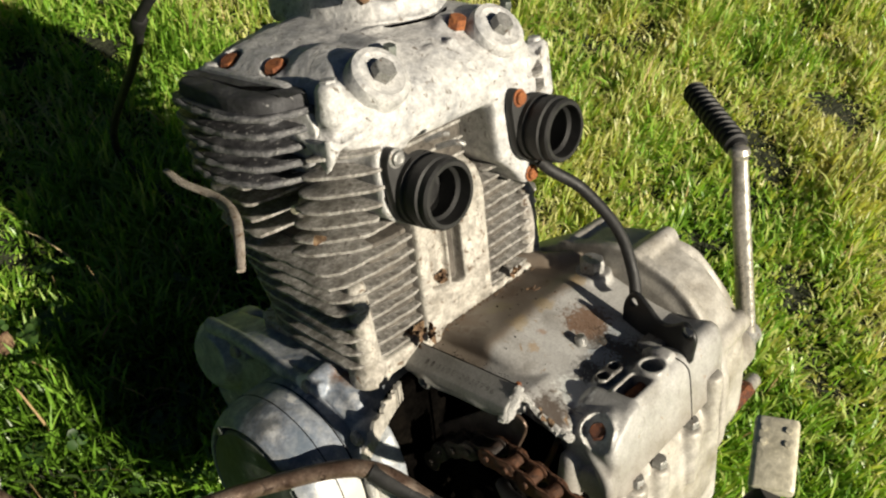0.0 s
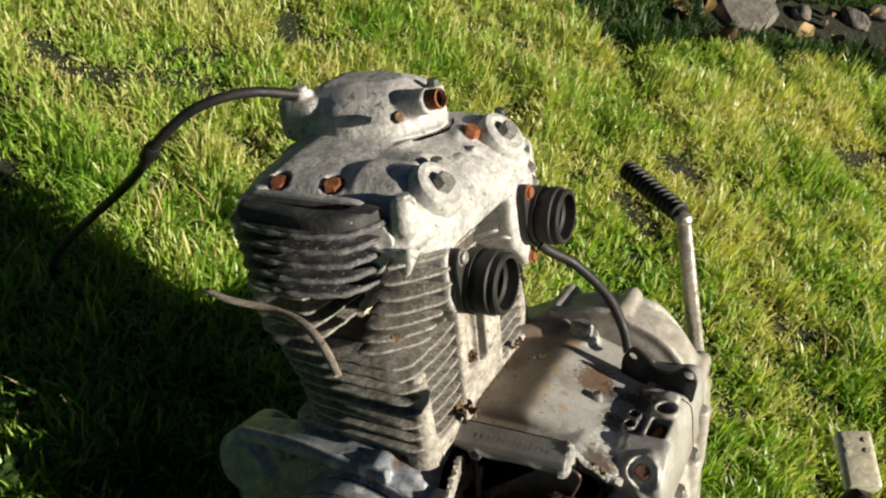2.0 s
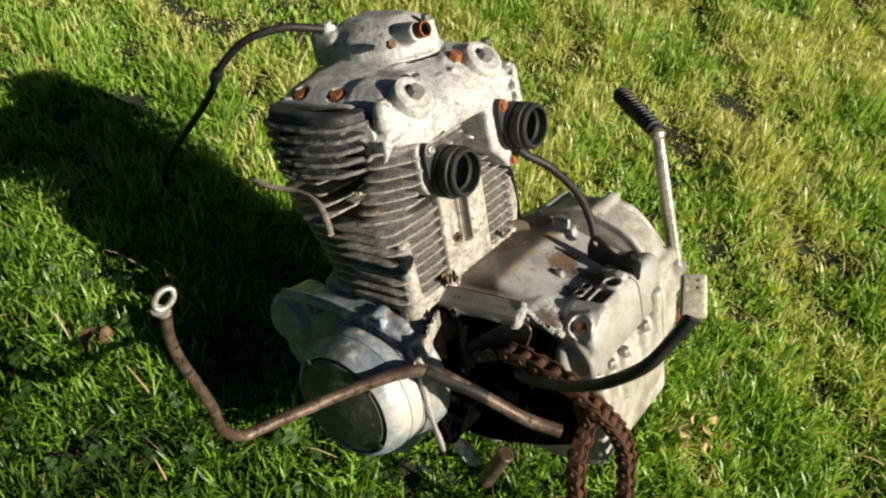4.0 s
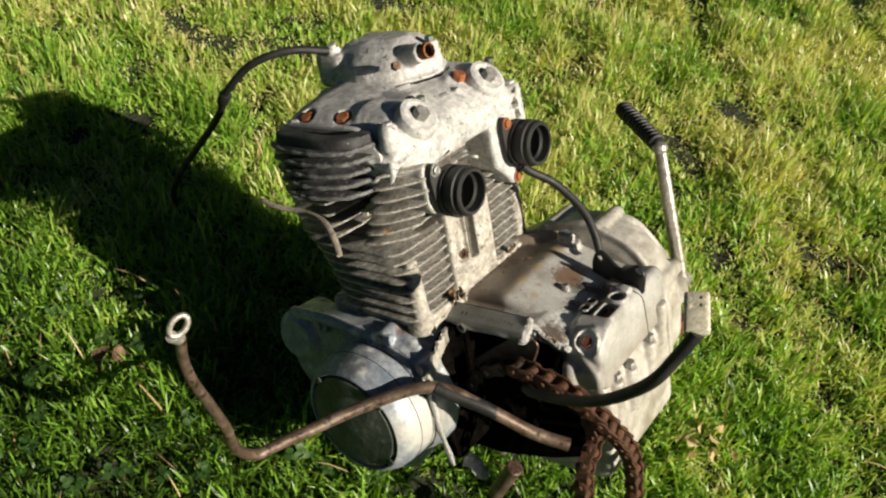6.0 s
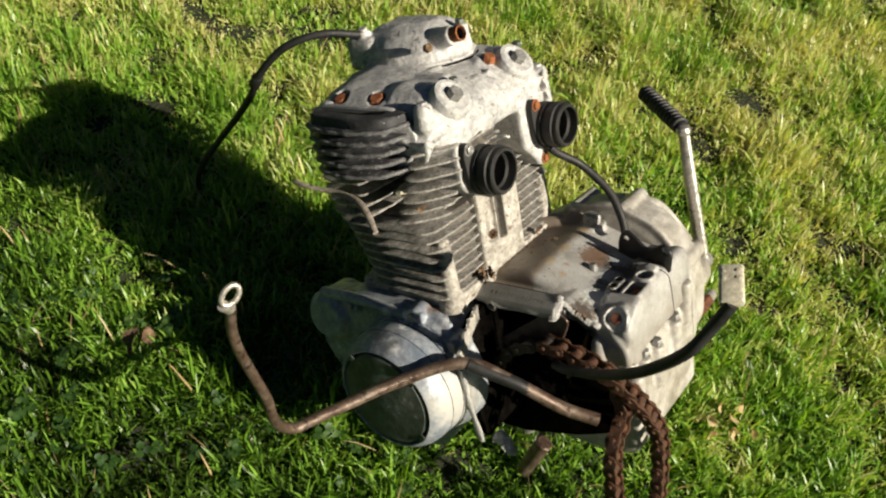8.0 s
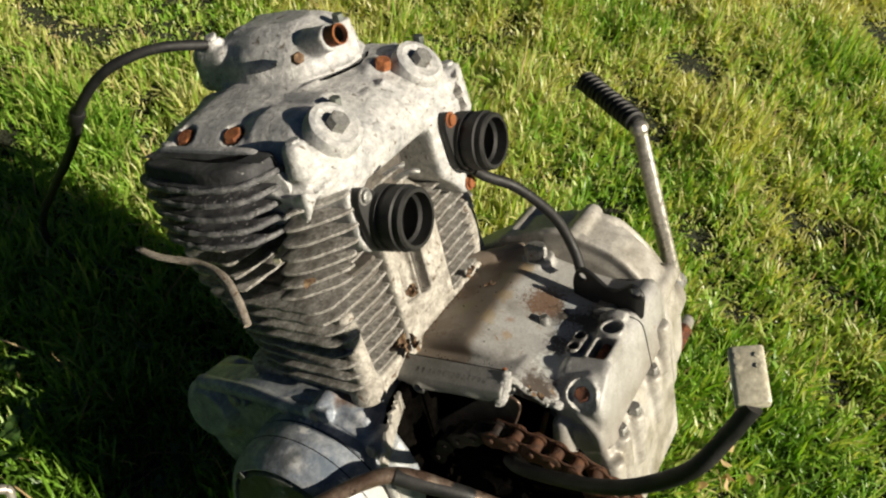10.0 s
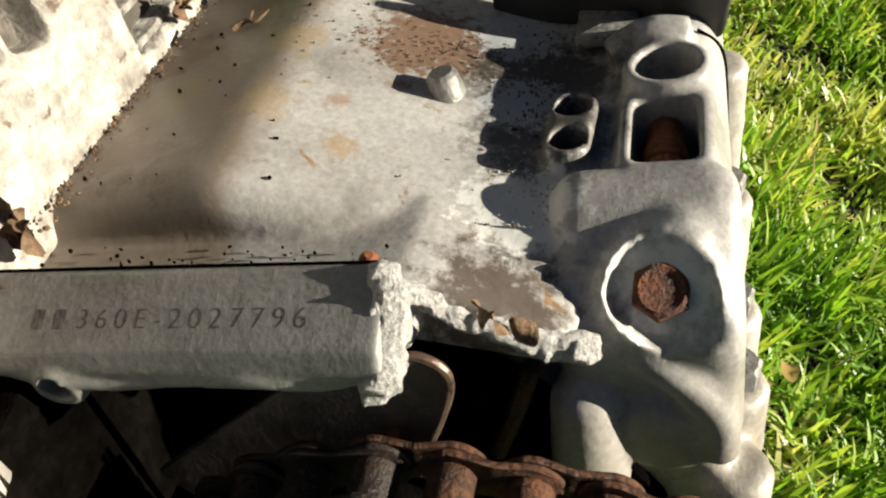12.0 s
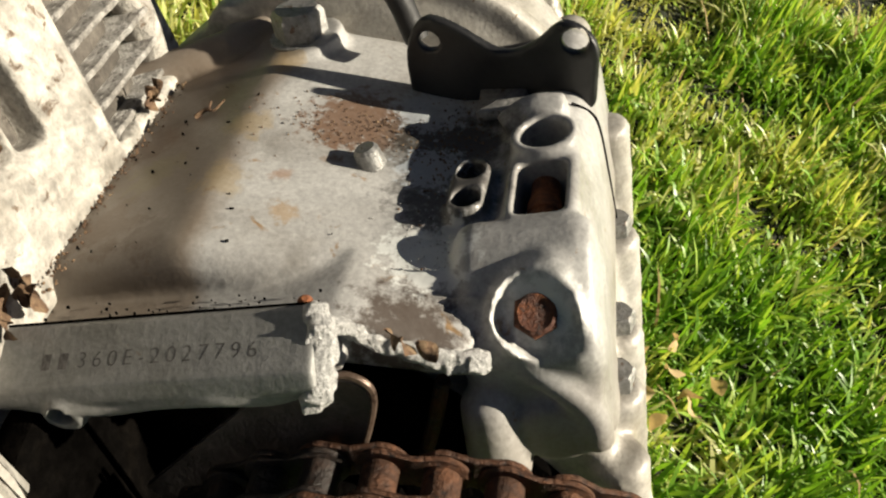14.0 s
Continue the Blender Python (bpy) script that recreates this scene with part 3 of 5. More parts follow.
def wide_outline(rear, side, front, t):
    """A fin of the upper barrel, with a notch on each side for the spark plug."""
    l, r = MID - side, MID + side
    n0, n1 = -0.062 - 0.004 * t, -0.028 + 0.032 * t  # the notch widens upwards
    f = 0.055 if t > 0.55 else 0.0  # above the plug the fins are cut back in front
    half = [(l + 0.004 + f, front + 0.014), (l + 0.002 + f, n0), (l + 0.070, n0 + 0.008), (l + 0.070, n1 - 0.006), (l, n1), (l + 0.001, rear - 0.026), (l + 0.030, rear), (l + 0.0375, rear - 0.002), (l + 0.038, 0.0)]
    other = [(2 * MID - a, b) for a, b in reversed(half)]
    if t < 0.3:
        other[0], other[1] = (-0.013, 0.0), (-0.0125, rear - 0.002)
    return rounded([(l + 0.016 + f, front)] + half + other + [(r - 0.016 - f, front)], [0.02] + [0.014, 0.006, 0.004, 0.004, 0.006, 0.016, 0.016, 0.002, 0.002] + [0.002, 0.002, 0.016, 0.016, 0.006, 0.004, 0.004, 0.006, 0.014] + [0.02], 3)


for i in range(8):
    t = i / 7
    w = 0.013 * t ** 1.5
    pts = rounded([(-0.142 - w, -0.108 - w), (0.052 + w, -0.108 - w), (0.056 + w * 0.5, 0.010), (0.030, 0.013), (-0.016, 0.013), (-0.016, -0.006), (-0.084, -0.006), (-0.084, 0.013), (-0.120, 0.013), (-0.150 - w * 0.5, 0.010)], [0.046, 0.046, 0.02, 0.01, 0.001, 0.001, 0.001, 0.001, 0.01, 0.018], 5)
    add_piece("fin", fin_mesh(pts, seed=i), barrel, Matrix.Translation((0, 0, 0.006 + 0.0105 * i)))
for i in range(7):
    t = i / 6
    add_piece("fin", fin_mesh(wide_outline(0.014 + 0.022 * min(1, t * 1.7), 0.110 + 0.002 * math.sin(3 * t), -0.128 + 0.004 * (1 - t), t), seed=20 + i), barrel, Matrix.Translation((0, 0, 0.0880 + 0.0116 * i)))

# base flange, corner columns and the ribs of the cam chain tunnel
bm = bmesh.new()
block(bm, -0.140, 0.056, -0.112, 0.016, -0.010, 0.0045, 0.002, 0.016)
for r in (-0.133, 0.043):
    bar(bm, V(r, 0.0055, -0.012), V(r, 0.0046, 0.066), 0.0098, 0.0070, 18, 0.003)
    lathe(bm, V(r, 0.004, -0.012), V(0, 0, 1), [(0, 0.014), (0.010, 0.013), (0.020, 0.007)], 20)
    block(bm, r - 0.008, r + 0.010, -0.01, 0.010, -0.004, 0.014, 0.003)
prism(bm, rounded([(-0.010, 0.0), (0.0165, 0.0), (0.0165, 0.090), (0.011, 0.104), (-0.005, 0.112)], 0.003, 3), "r", -0.085, -0.014, 0.002)
cut = bmesh.new()
for r0, r1, h0, h1, back in ((-0.0560, -0.0420, 0.030, 0.096, 0.0045), (-0.0750, -0.0580, 0.034, 0.096, 0.0110)):
    prism(cut, rounded([(r0, h0), (r1, h0 - 0.004), (r1, h1 - 0.004), (r0, h1)], 0.002, 3), "c", back, 0.03)
cast("barrel_flange", bm, FLANGE, engine, "pale corroded barrel flange and cam chain tunnel", 0.0012, cut, soft=3, rims=6)

# head and camshaft box, one casting
bm = bmesh.new()
rings = []
for i in range(19):
    u = -1 + i / 9
    k = abs(u) ** 4
    top, rear, front = 0.2070 - 0.011 * abs(u) ** 2 - 0.024 * abs(u) ** 9, 0.033 - 0.012 * k, -0.137 + 0.012 * k
    r = MID + 0.102 * math.sin(math.pi / 2 * u) ** 1 if abs(u) > 0.999 else MID + 0.102 * (1.12 * u - 0.12 * u ** 3 if abs(u) < 1 else u)
    prof = [(front + 0.004, 0.150), (front, 0.178), (front + 0.014, top - 0.007), (-0.100, top + 0.004), (-0.050, top + 0.002), (-0.006, top - 0.006), (rear - 0.013, top - 0.017), (rear - 0.003, top - 0.030), (rear, 0.168 + 0.006 * k), (rear - 0.003 - 0.003 * k, 0.149 + 0.019 * k), (rear - 0.04, 0.147 + 0.018 * k)]
    rings.append([V(r, p.x, p.y) for p in rounded(prof, 0.012, 4)])
loft(bm, rings)
for r in (MID - 0.03, MID + 0.034):
    bar(bm, V(r, -0.125, 0.184), V(r, 0.006, 0.186), 0.0225, 0.0205, 28, 0.010)
for r in (-0.106, 0.012):
    lathe(bm, V(r, -0.004, 0.172), V(0, 0.72, 0.69), [(0, 0.036), (0.010, 0.031), (0.020, 0.0225), (0.022, 0.018), (0.022, 0.0)], 28)
    prism(bm, rounded([(r - 0.019, 0.152), (r - 0.014, 0.160), (r - 0.004, 0.156), (r + 0.026, 0.114), (r + 0.024, 0.097), (r + 0.014, 0.094), (r - 0.016, 0.112)], 0.008, 4), "c", -0.02, 0.0335, 0.002)
prism(bm, rounded([(-0.014, 0.110), (-0.016, 0.160), (0.032, 0.160), (0.034, 0.098), (0.024, 0.082), (0.012, 0.082), (0.0, 0.098)], 0.005, 3), "c", -0.02, 0.0325, 0.003)
block(bm, -0.140, -0.114, -0.010, 0.0185, 0.169, 0.180, 0.004, 0.006)
bar(bm, V(-0.133, 0.0120, 0.174), V(-0.132, 0.0110, 0.1990), 0.0105, 0.0085, 20, 0.003)
bar(bm, V(0.058, 0.0120, 0.130), V(0.059, 0.0100, 0.1720), 0.0110, 0.0095, 20, 0.003)
for r in (-0.102, 0.010):
    lathe(bm, V(r, -0.085, 0.166), V(0, 1, 0.03), [(0, 0.020), (0.020, 0.034), (0.055, 0.040), (0.085, 0.037), (0.105, 0.028), (0.114, 0.016)], 32)
    bar(bm, V(r + 0.004, 0.014, 0.162), V(r + 0.003, 0.012, 0.186), 0.017, 0.019, 24, 0.006)
bar(bm, V(-0.046, 0.014, 0.150), V(-0.046, 0.004, 0.196), 0.016, 0.012, 20, 0.006)
for r, s in ((-0.130, -1), (0.040, 1)):
    bar(bm, V(r + 0.012 * s, -0.100, 0.150), V(r, -0.100, 0.196), 0.014, 0.010)
for p, q in ((V(-0.128, -0.070, 0.188), V(-0.060, -0.030, 0.203)), (V(-0.060, -0.030, 0.203), V(0.030, -0.012, 0.199)), (V(-0.078, 0.004, 0.197), V(-0.070, 0.031, 0.162)), (V(-0.03, 0.010, 0.196), V(-0.020, 0.032, 0.165))):
    bar(bm, p, q, 0.0045, 0.0045, 12)
bar(bm, V(-0.150, -0.06, 0.172), V(-0.10, -0.06, 0.172), 0.020, 0.020)
cut = bmesh.new()
for r, c in ((-0.1240, -0.090), (-0.1200, -0.048)):
    lathe(cut, V(r, c, 0.1890), V(-0.45, 0.1, 1), [(0, 0.0085), (0.03, 0.0100)], 18)
for r in (-0.106, 0.012):
    lathe(cut, V(r, 0.020, 0.126), V(0, 1, 0), [(0, 0.015), (0.03, 0.015)], 24)
head = cast("cylinder_head", bm, ALU_HEAD, engine, "chalky oxidised alloy cylinder head", 0.0013, cut, soft=6)

# breather cover on top
bm = bmesh.new()
base = rounded([(-0.062, -0.118), (-0.050, -0.132), (0.010, -0.134), (0.032, -0.085), (0.022, -0.032), (-0.018, -0.014), (-0.056, -0.034), (-0.069, -0.078)], 0.014, 5)
loft(bm, [[V(p.x, p.y, h) for p in shrink(base, d)] for h, d in ((0.198, 0.0), (0.208, 0.0), (0.2085, 0.003), (0.222, 0.005), (0.229, 0.0085), (0.235, 0.014), (0.240, 0.023), (0.243, 0.032))])
block(bm, -0.060, -0.028, -0.139, -0.100, 0.200, 0.235, 0.007, 0.010)
for r, c, h in ((-0.010, -0.026, 0.236), (-0.050, -0.118, 0.240), (0.018, -0.085, 0.232)):
    bar(bm, V(r, c, 0.204), V(r, c, h), 0.0085, 0.007)
bar(bm, V(-0.036, -0.040, 0.228), V(-0.037, -0.016, 0.232), 0.011, 0.0095)
cut = bmesh.new()
bar(cut, V(-0.058, -0.034, 0.225), V(-0.08, 0.01, 0.240), 0.0065, 0.0075, 16)
cover = cast("breather_cover", bm, ALU_HEAD, engine, "chalky alloy cover on top of the head", 0.0011, cut, soft=4)
bm = bmesh.new()
tube(bm, [V(-0.070, -0.078, 0.2055), V(-0.057, -0.033, 0.2055), V(-0.018, -0.0125, 0.2055), V(0.023, -0.031, 0.2055)], 0.0009, 6)
part("joint_line", bm, GRIME_SHADE, cover)

# finned side cover, left
bm = bmesh.new()
prism(bm, rounded([(-0.106, 0.142), (-0.102, 0.194), (-0.024, 0.194), (-0.018, 0.172), (-0.032, 0.146)], 0.012, 4), "r", -0.156, -0.138, 0.003)
side = part("finned_side_cover", bm, BLACK_WORN, engine, "black-painted finned side cover, paint worn off the fin edges")
for i in range(5):
    h = 0.1400 + 0.0108 * i
    f = 0.012 * (1 - i / 5)
    bm = bmesh.new()
    prism(bm, rounded([(-0.136, -0.113 + f * 0.4), (-0.168, -0.107 + f * 0.4), (-0.1755, -0.034 - f), (-0.166, -0.006 - f), (-0.136, 0.006 - f)], [0.004, 0.014, 0.020, 0.014, 0.004], 4), "h", h - 0.0024, h + 0.0024, 0.0014, 2)
    fin = part("fin", bm, BLACK_WORN, side)
    bm = bmesh.new()
    tube(bm, [V(-0.140, -0.1125 + f * 0.4, h), V(-0.158, -0.1095 + f * 0.4, h), V(-0.1675, -0.100 + f * 0.4, h), V(-0.1735, -0.075, h), V(-0.1750, -0.050 - f, h), V(-0.1730, -0.030 - f, h), V(-0.1665, -0.011 - f, h), V(-0.157, -0.0035 - f, h), V(-0.140, 0.0035 - f, h)], lambda u: 0.0019 + 0.0004 * math.sin(50 * u + 3 * i), 8)
    part("worn_edge", bm, FIN_BLACK, fin, "chalky worn fin edge")
bm = bmesh.new()
lid = rounded([(-0.136, -0.113), (-0.168, -0.107), (-0.1755, -0.034), (-0.166, -0.006), (-0.136, 0.004)], [0.004, 0.014, 0.020, 0.014, 0.004], 5)
loft(bm, [[V(min(-0.1375, p.x), p.y, h) for p in shrink(lid, d)] for h, d in ((0.1835, 0.0045), (0.1860, 0.0040), (0.1925, 0.0052), (0.1938, 0.0062), (0.1944, 0.0085), (0.1946, 0.018))])
part("top_plate", bm, CHALK_BLACK, side)
bm = bmesh.new()
prism(bm, rounded([(-0.118, 0.136), (-0.112, 0.1965), (-0.014, 0.1970), (0.010, 0.172), (-0.010, 0.140)], 0.012, 4), "r", -0.1435, -0.1365, 0.002)
part("gasket_flange", bm, ALU_HEAD, side, "pale corroded joint flange")
# spark plug in its well
bm = bmesh.new()
lathe(bm, V(-0.108, -0.030, 0.112), V(-1, 0.15, 0.1), [(0, 0.009), (0.012, 0.009), (0.013, 0.0065), (0.030, 0.0055), (0.034, 0.003), (0.040, 0.003)], 16)
part("spark_plug", bm, CREAM, engine, "dirty white spark plug in a dark well")
bm = bmesh.new()
tube(bm, [V(-0.160, -0.150, 0.121), V(-0.163, -0.125, 0.118), V(-0.161, -0.090, 0.115), V(-0.172, -0.055, 0.116), V(-0.188, -0.028, 0.112), V(-0.203, -0.008, 0.104)], lambda t: 0.0026 + 0.0012 * math.sin(3.1 * t), 10, flat=0.55)
part("plug_lead", bm, CORD, engine, "frayed dry brown lead")

# intake rubbers
for r, mat_top in ((-0.097, STEEL), (0.019, RUST)):
    bm = bmesh.new()
    prism(bm, rounded([(r - 0.026, 0.150), (r - 0.020, 0.160), (r - 0.008, 0.152), (r + 0.022, 0.114), (r + 0.020, 0.094), (r + 0.008, 0.092), (r - 0.022, 0.112)], 0.009, 4), "c", 0.0335, 0.040, 0.0012)
    boot = part("intake_rubber", bm, RUBBER, engine, "black rubber intake boot with a moulded lip")
    bm = bmesh.new()
    lathe(bm, V(r, 0.036, 0.126), V(0, 1, 0), [(0, 0.0225), (0.008, 0.0225), (0.009, 0.0210), (0.0125, 0.0210), (0.0135, 0.0228), (0.0205, 0.0230), (0.0215, 0.0215), (0.0265, 0.0218), (0.0280, 0.0205),
          (0.0280, 0.0180), (0.020, 0.0175), (0.018, 0.0155), (0.016, 0.0172), (0.004, 0.0165), (0.003, 0.0)], 44)
    part("tube", bm, RUBBER, boot)
    for dr, h, m in ((-0.0175, 0.1515, mat_top), (-0.001, 0.0895, mat_top) if mat_top is RUST else (0.013, 0.100, mat_top)):
        bm = bmesh.new()
        lathe(bm, V(r + dr, 0.0395 if h > 0.095 else 0.0325, h), V(0, 1, 0), [(0, 0.0062), (0.0010, 0.0062), (0.0012, 0.0046), (0.0034, 0.0044), (0.0042, 0.003), (0.0036, 0.0)], 18)
        part("screw", bm, m, boot)
bm = bmesh.new()
tube(bm, [V(-0.080, 0.040, 0.146), V(-0.076, 0.052, 0.150), V(-0.072, 0.056, 0.148)], 0.002, 8)
tube(bm, [V(-0.086, 0.037, 0.152), V(-0.082, 0.046, 0.156), V(-0.078, 0.050, 0.156)], 0.0016, 8)
part("clip", bm, STEEL, engine, "bent steel clip")

# tappet caps
for r, c, h in ((-0.102, 0.0175, 0.1905), (0.009, 0.0150, 0.1895)):
    d = V(0, 0.72, 0.69)
    bm = bmesh.new()
    lathe(bm, V(r, c, h), d, [(-0.004, 0.0200), (0.006, 0.0200), (0.0085, 0.0188), (0.0095, 0.0150), (0.0085, 0.0128), (0.0085, 0.0)], 36)
    cap = part("tappet_cap", bm, ALU_HEAD, engine, "round alloy tappet cap with a hexagonal centre")
    bm = bmesh.new()
    hexbolt(bm, V(r, c, h) + d.normalized() * 0.008, d, 0.0130, 0.0075)
    part("hexagon", bm, STEEL, cap)

# bolts of the head and its cover
for p, d, a, t, m in ((V(-0.1255, -0.090, 0.1915), V(-0.45, 0.1, 1), 0.012, 0.009, RUST), (V(-0.1215, -0.048, 0.1915), V(-0.45, 0.1, 1), 0.012, 0.010, RUST), (V(-0.012, 0.002, 0.199), V(0, 0.4, 1), 0.011, 0.007, RUST),
                      (V(-0.080, 0.008, 0.198), V(0, 0.2, 1), 0.008, 0.008, PATINA), (V(0.036, 0.004, 0.198), V(0, 0.2, 1), 0.008, 0.007, PATINA), (V(-0.060, -0.032, 0.226), V(-0.5, 0.9, 0.3), 0.008, 0.007, DEBRIS),
                      (V(-0.050, -0.118, 0.240), V(-0.3, 0, 1), 0.009, 0.003, ALU_HEAD), (V(-0.012, -0.026, 0.235), V(0, 0.1, 1), 0.008, 0.006, PATINA), (V(-0.132, 0.011, 0.1985), V(0, 0, 1), 0.009, 0.002, ALU_HEAD),
                      (V(0.059, 0.010, 0.1715), V(0, 0, 1), 0.009, 0.003, ALU_HEAD)):
    bm = bmesh.new()
    hexbolt(bm, p, d, a, t)
    part("bolt", bm, m, engine)
bm = bmesh.new()
lathe(bm, V(-0.036, -0.022, 0.2315), V(-0.08, 1, 0.2), [(0, 0.0076), (0.016, 0.0074), (0.0165, 0.0062), (0.010, 0.0055), (0.010, 0.0)], 24)
pipe = part("breather_pipe", bm, RUST, cover, "rusty stub of pipe")
# Added near-black disc in place of the shade inside the pipe.
bm = bmesh.new()
lathe(bm, V(-0.0370, -0.0098, 0.2340), V(-0.08, 1, 0.2), [(0, 0.0055), (0.001, 0.0054), (0.0012, 0.0)], 20)
part("bore", bm, GRIME_SHADE, pipe)

# upper crankcase: the gearbox roof
bm = bmesh.new()
prism(bm, rounded([(-0.020, -0.060), (-0.020, -0.0035), (0.057, 0.0046), (0.0625, 0.0034), (0.112, -0.0145), (0.136, -0.0180), (0.150, -0.0125), (0.160, -0.0125), (0.1655, -0.022), (0.1665, -0.068), (0.120, -0.070)], [0.004, 0.004, 0.004, 0.004, 0.012, 0.008, 0.008, 0.006, 0.010, 0.004, 0.004], 4), "r", -0.074, 0.062, 0.009, 4)
block(bm, -0.096, -0.06, -0.02, 0.104, -0.022, -0.0095, 0.002)
prism(bm, rounded([(-0.050, -0.011), (-0.062, -0.011), (-0.086, -0.030), (-0.078, -0.076), (-0.050, -0.080)], 0.006, 4), "c", 0.128, 0.1665, 0.005)
prism(bm, rounded([(0.085, -0.0095), (0.104, -0.0100), (0.134, -0.0240), (0.134, -0.034), (0.085, -0.022)], 0.003, 3), "r", -0.0895, -0.06, 0.002)
bar(bm, V(-0.016, 0.1515, -0.03), V(-0.016, 0.1515, -0.0085), 0.0120, 0.0104)
tube(bm, [V(-0.002, 0.138, -0.016), V(0.000, 0.147, -0.012), V(0.000, 0.157, -0.013)], 0.006, 12)
block(bm, -0.0545, -0.0185, 0.1405, 0.1625, -0.045, -0.0112, 0.003, 0.005)
bar(bm, V(-0.044, 0.151, -0.0280), V(-0.066, 0.151, -0.0320), 0.0160, 0.0165, 36, 0.006)
prism(bm, rounded([(-0.0475, 0.1245), (-0.0475, 0.1355), (-0.0215, 0.1365), (-0.0215, 0.1250)], 0.0055, 4), "h", -0.03, -0.0106, 0.0012)
bar(bm, V(0.047, 0.062, -0.02), V(0.047, 0.062, 0.0045), 0.018, 0.015)
tube(bm, [V(0.030, -0.01, 0.002), V(0.045, 0.030, 0.004), V(0.060, 0.045, 0.002)], 0.007, 10)
block(bm, 0.040, 0.058, 0.030, 0.037, -0.01, 0.010, 0.003)
lathe(bm, V(-0.077, 0.1505, -0.024), V(-0.62, 0.1, 0.78), [(0, 0.0125), (0.004, 0.0115), (0.0050, 0.0095)], 28)
tube(bm, [V(-0.0770, 0.134, -0.031), V(-0.0815, 0.145, -0.037), V(-0.0835, 0.154, -0.044), V(-0.0835, 0.1605, -0.054), V(-0.0815, 0.161, -0.070)], lambda t: 0.0036 + 0.0012 * t, 12)
tube(bm, [V(-0.0640, 0.1615, -0.0175), V(-0.0735, 0.1625, -0.031), V(-0.0805, 0.1625, -0.044), V(-0.0835, 0.1615, -0.054)], 0.0028, 10)
bar(bm, V(-0.078, 0.150, -0.062), V(-0.086, 0.150, -0.062), 0.0140, 0.011)
bar(bm, V(-0.082, 0.133, -0.045), V(-0.085, 0.132, -0.080), 0.0075, 0.0095, 20, 0.004)
cut = bmesh.new()
bar(cut, V(-0.016, 0.1515, -0.032), V(-0.016, 0.1515, 0.01), 0.0070, 0.0080)
prism(cut, rrect(-0.0505, -0.0270, 0.1440, 0.1585, 0.0025), "h", -0.036, 0.01)
for r in (-0.0282, -0.0410):
    bar(cut, V(r, 0.1303, -0.022), V(r, 0.1303, 0.01), 0.0042, 0.0048, 16)
d = V(-0.62, 0.1, 0.78).normalized()
bar(cut, V(-0.077, 0.1505, -0.024) - d * 0.003, V(-0.077, 0.1505, -0.024) + d * 0.03, 0.0078, 0.0098, 24)
# sunken flat round the rusty bolt
flat_n, flat_a = V(-0.80, -0.12, 0.59).normalized(), V(-0.1483, 0.9889, 0.0000)
flat_b = V(-0.5827, -0.0874, -0.8079)
outline = rounded([(-0.0104, -0.004), (-0.0063, -0.0111), (0.001, -0.0134), (0.0086, -0.0112), (0.0114, -0.0006), (0.0159, 0.0227), (0.0078, 0.0168), (0.0001, 0.0114), (-0.0098, 0.0039)], 0.004, 4)
loft(cut, [[V(-0.0775, 0.1505, -0.0245) + flat_a * p.x * k + flat_b * p.y * k + flat_n * a for p in outline] for a, k in ((0.0, 1.0), (0.03, 1.25))])
roof = cast("gearbox_roof", bm, ROOF, engine, "beige cast alloy gearbox roof with stains and caked dirt", 0.0010, cut, soft=4, rims=5)

# stamped ledge
bm = bmesh.new()
prism(bm, rounded([(-0.0895, -0.014), (-0.0915, -0.0004), (-0.0935, 0.0004), (-0.1088, -0.0066), (-0.1108, -0.0125), (-0.104, -0.0170)], [0.002, 0.0006, 0.0005, 0.0006, 0.002, 0.003], 3), "c", 0.014, 0.1035, 0.0007, 2)
tube(bm, [V(-0.1065, 0.018, -0.0130), V(-0.1095, 0.033, -0.0130), V(-0.1085, 0.045, -0.0152), V(-0.1080, 0.060, -0.0142), V(-0.1090, 0.075, -0.0132), V(-0.1080, 0.090, -0.0148), V(-0.1065, 0.100, -0.0135)], 0.0024, 10)
lathe(bm, V(-0.100, 0.033, -0.0140), V(-1, 0, -0.2), [(0, 0.0070), (0.0105, 0.0056), (0.0120, 0.0045)], 20)
cut = bmesh.new()
bar(cut, V(-0.105, 0.033, -0.0145), V(-0.13, 0.033, -0.0170), 0.0034, 0.0038, 16)
ledge = cast("stamped_ledge", bm, LEDGE, roof, "grey alloy ledge with a stamped number", 0.0006, cut, soft=2)

# broken end of the stamped ledge and the torn rim behind it
def torn(name, pts, rads, parent, seed, material, label, voxel=0.0006):
    """A broken casting edge: a lumpy run of overlapping grains melted together."""
    rng = random.Random(seed)
    bm = bmesh.new()
    line = spline(pts, 10)
    for i, p in enumerate(line):
        t = i / (len(line) - 1)
        r = rads[0] + (rads[1] - rads[0]) * t
        for k in range(3):
            q = p + Vector((rng.uniform(-1, 1), rng.uniform(-1, 1), rng.uniform(-1, 1))) * r * 0.45
            bmesh.ops.create_cube(bm, size=r * rng.uniform(0.9, 1.5), matrix=Matrix.Translation(q) @ Euler((rng.random() * 0.8, rng.random() * 0.8, rng.random() * 0.8)).to_matrix().to_4x4())
    return cast(name, bm, material, parent, label, voxel, soft=1)


torn("broken_end", [V(-0.0945, 0.1025, -0.0015), V(-0.0990, 0.1040, -0.0055), V(-0.1040, 0.1035, -0.0100), V(-0.1075, 0.1025, -0.0140), V(-0.1060, 0.1010, -0.0160), V(-0.1010, 0.1015, -0.0110)], (0.0028, 0.0036), roof, 3, ALU_RAW, "bright granular broken alloy end")
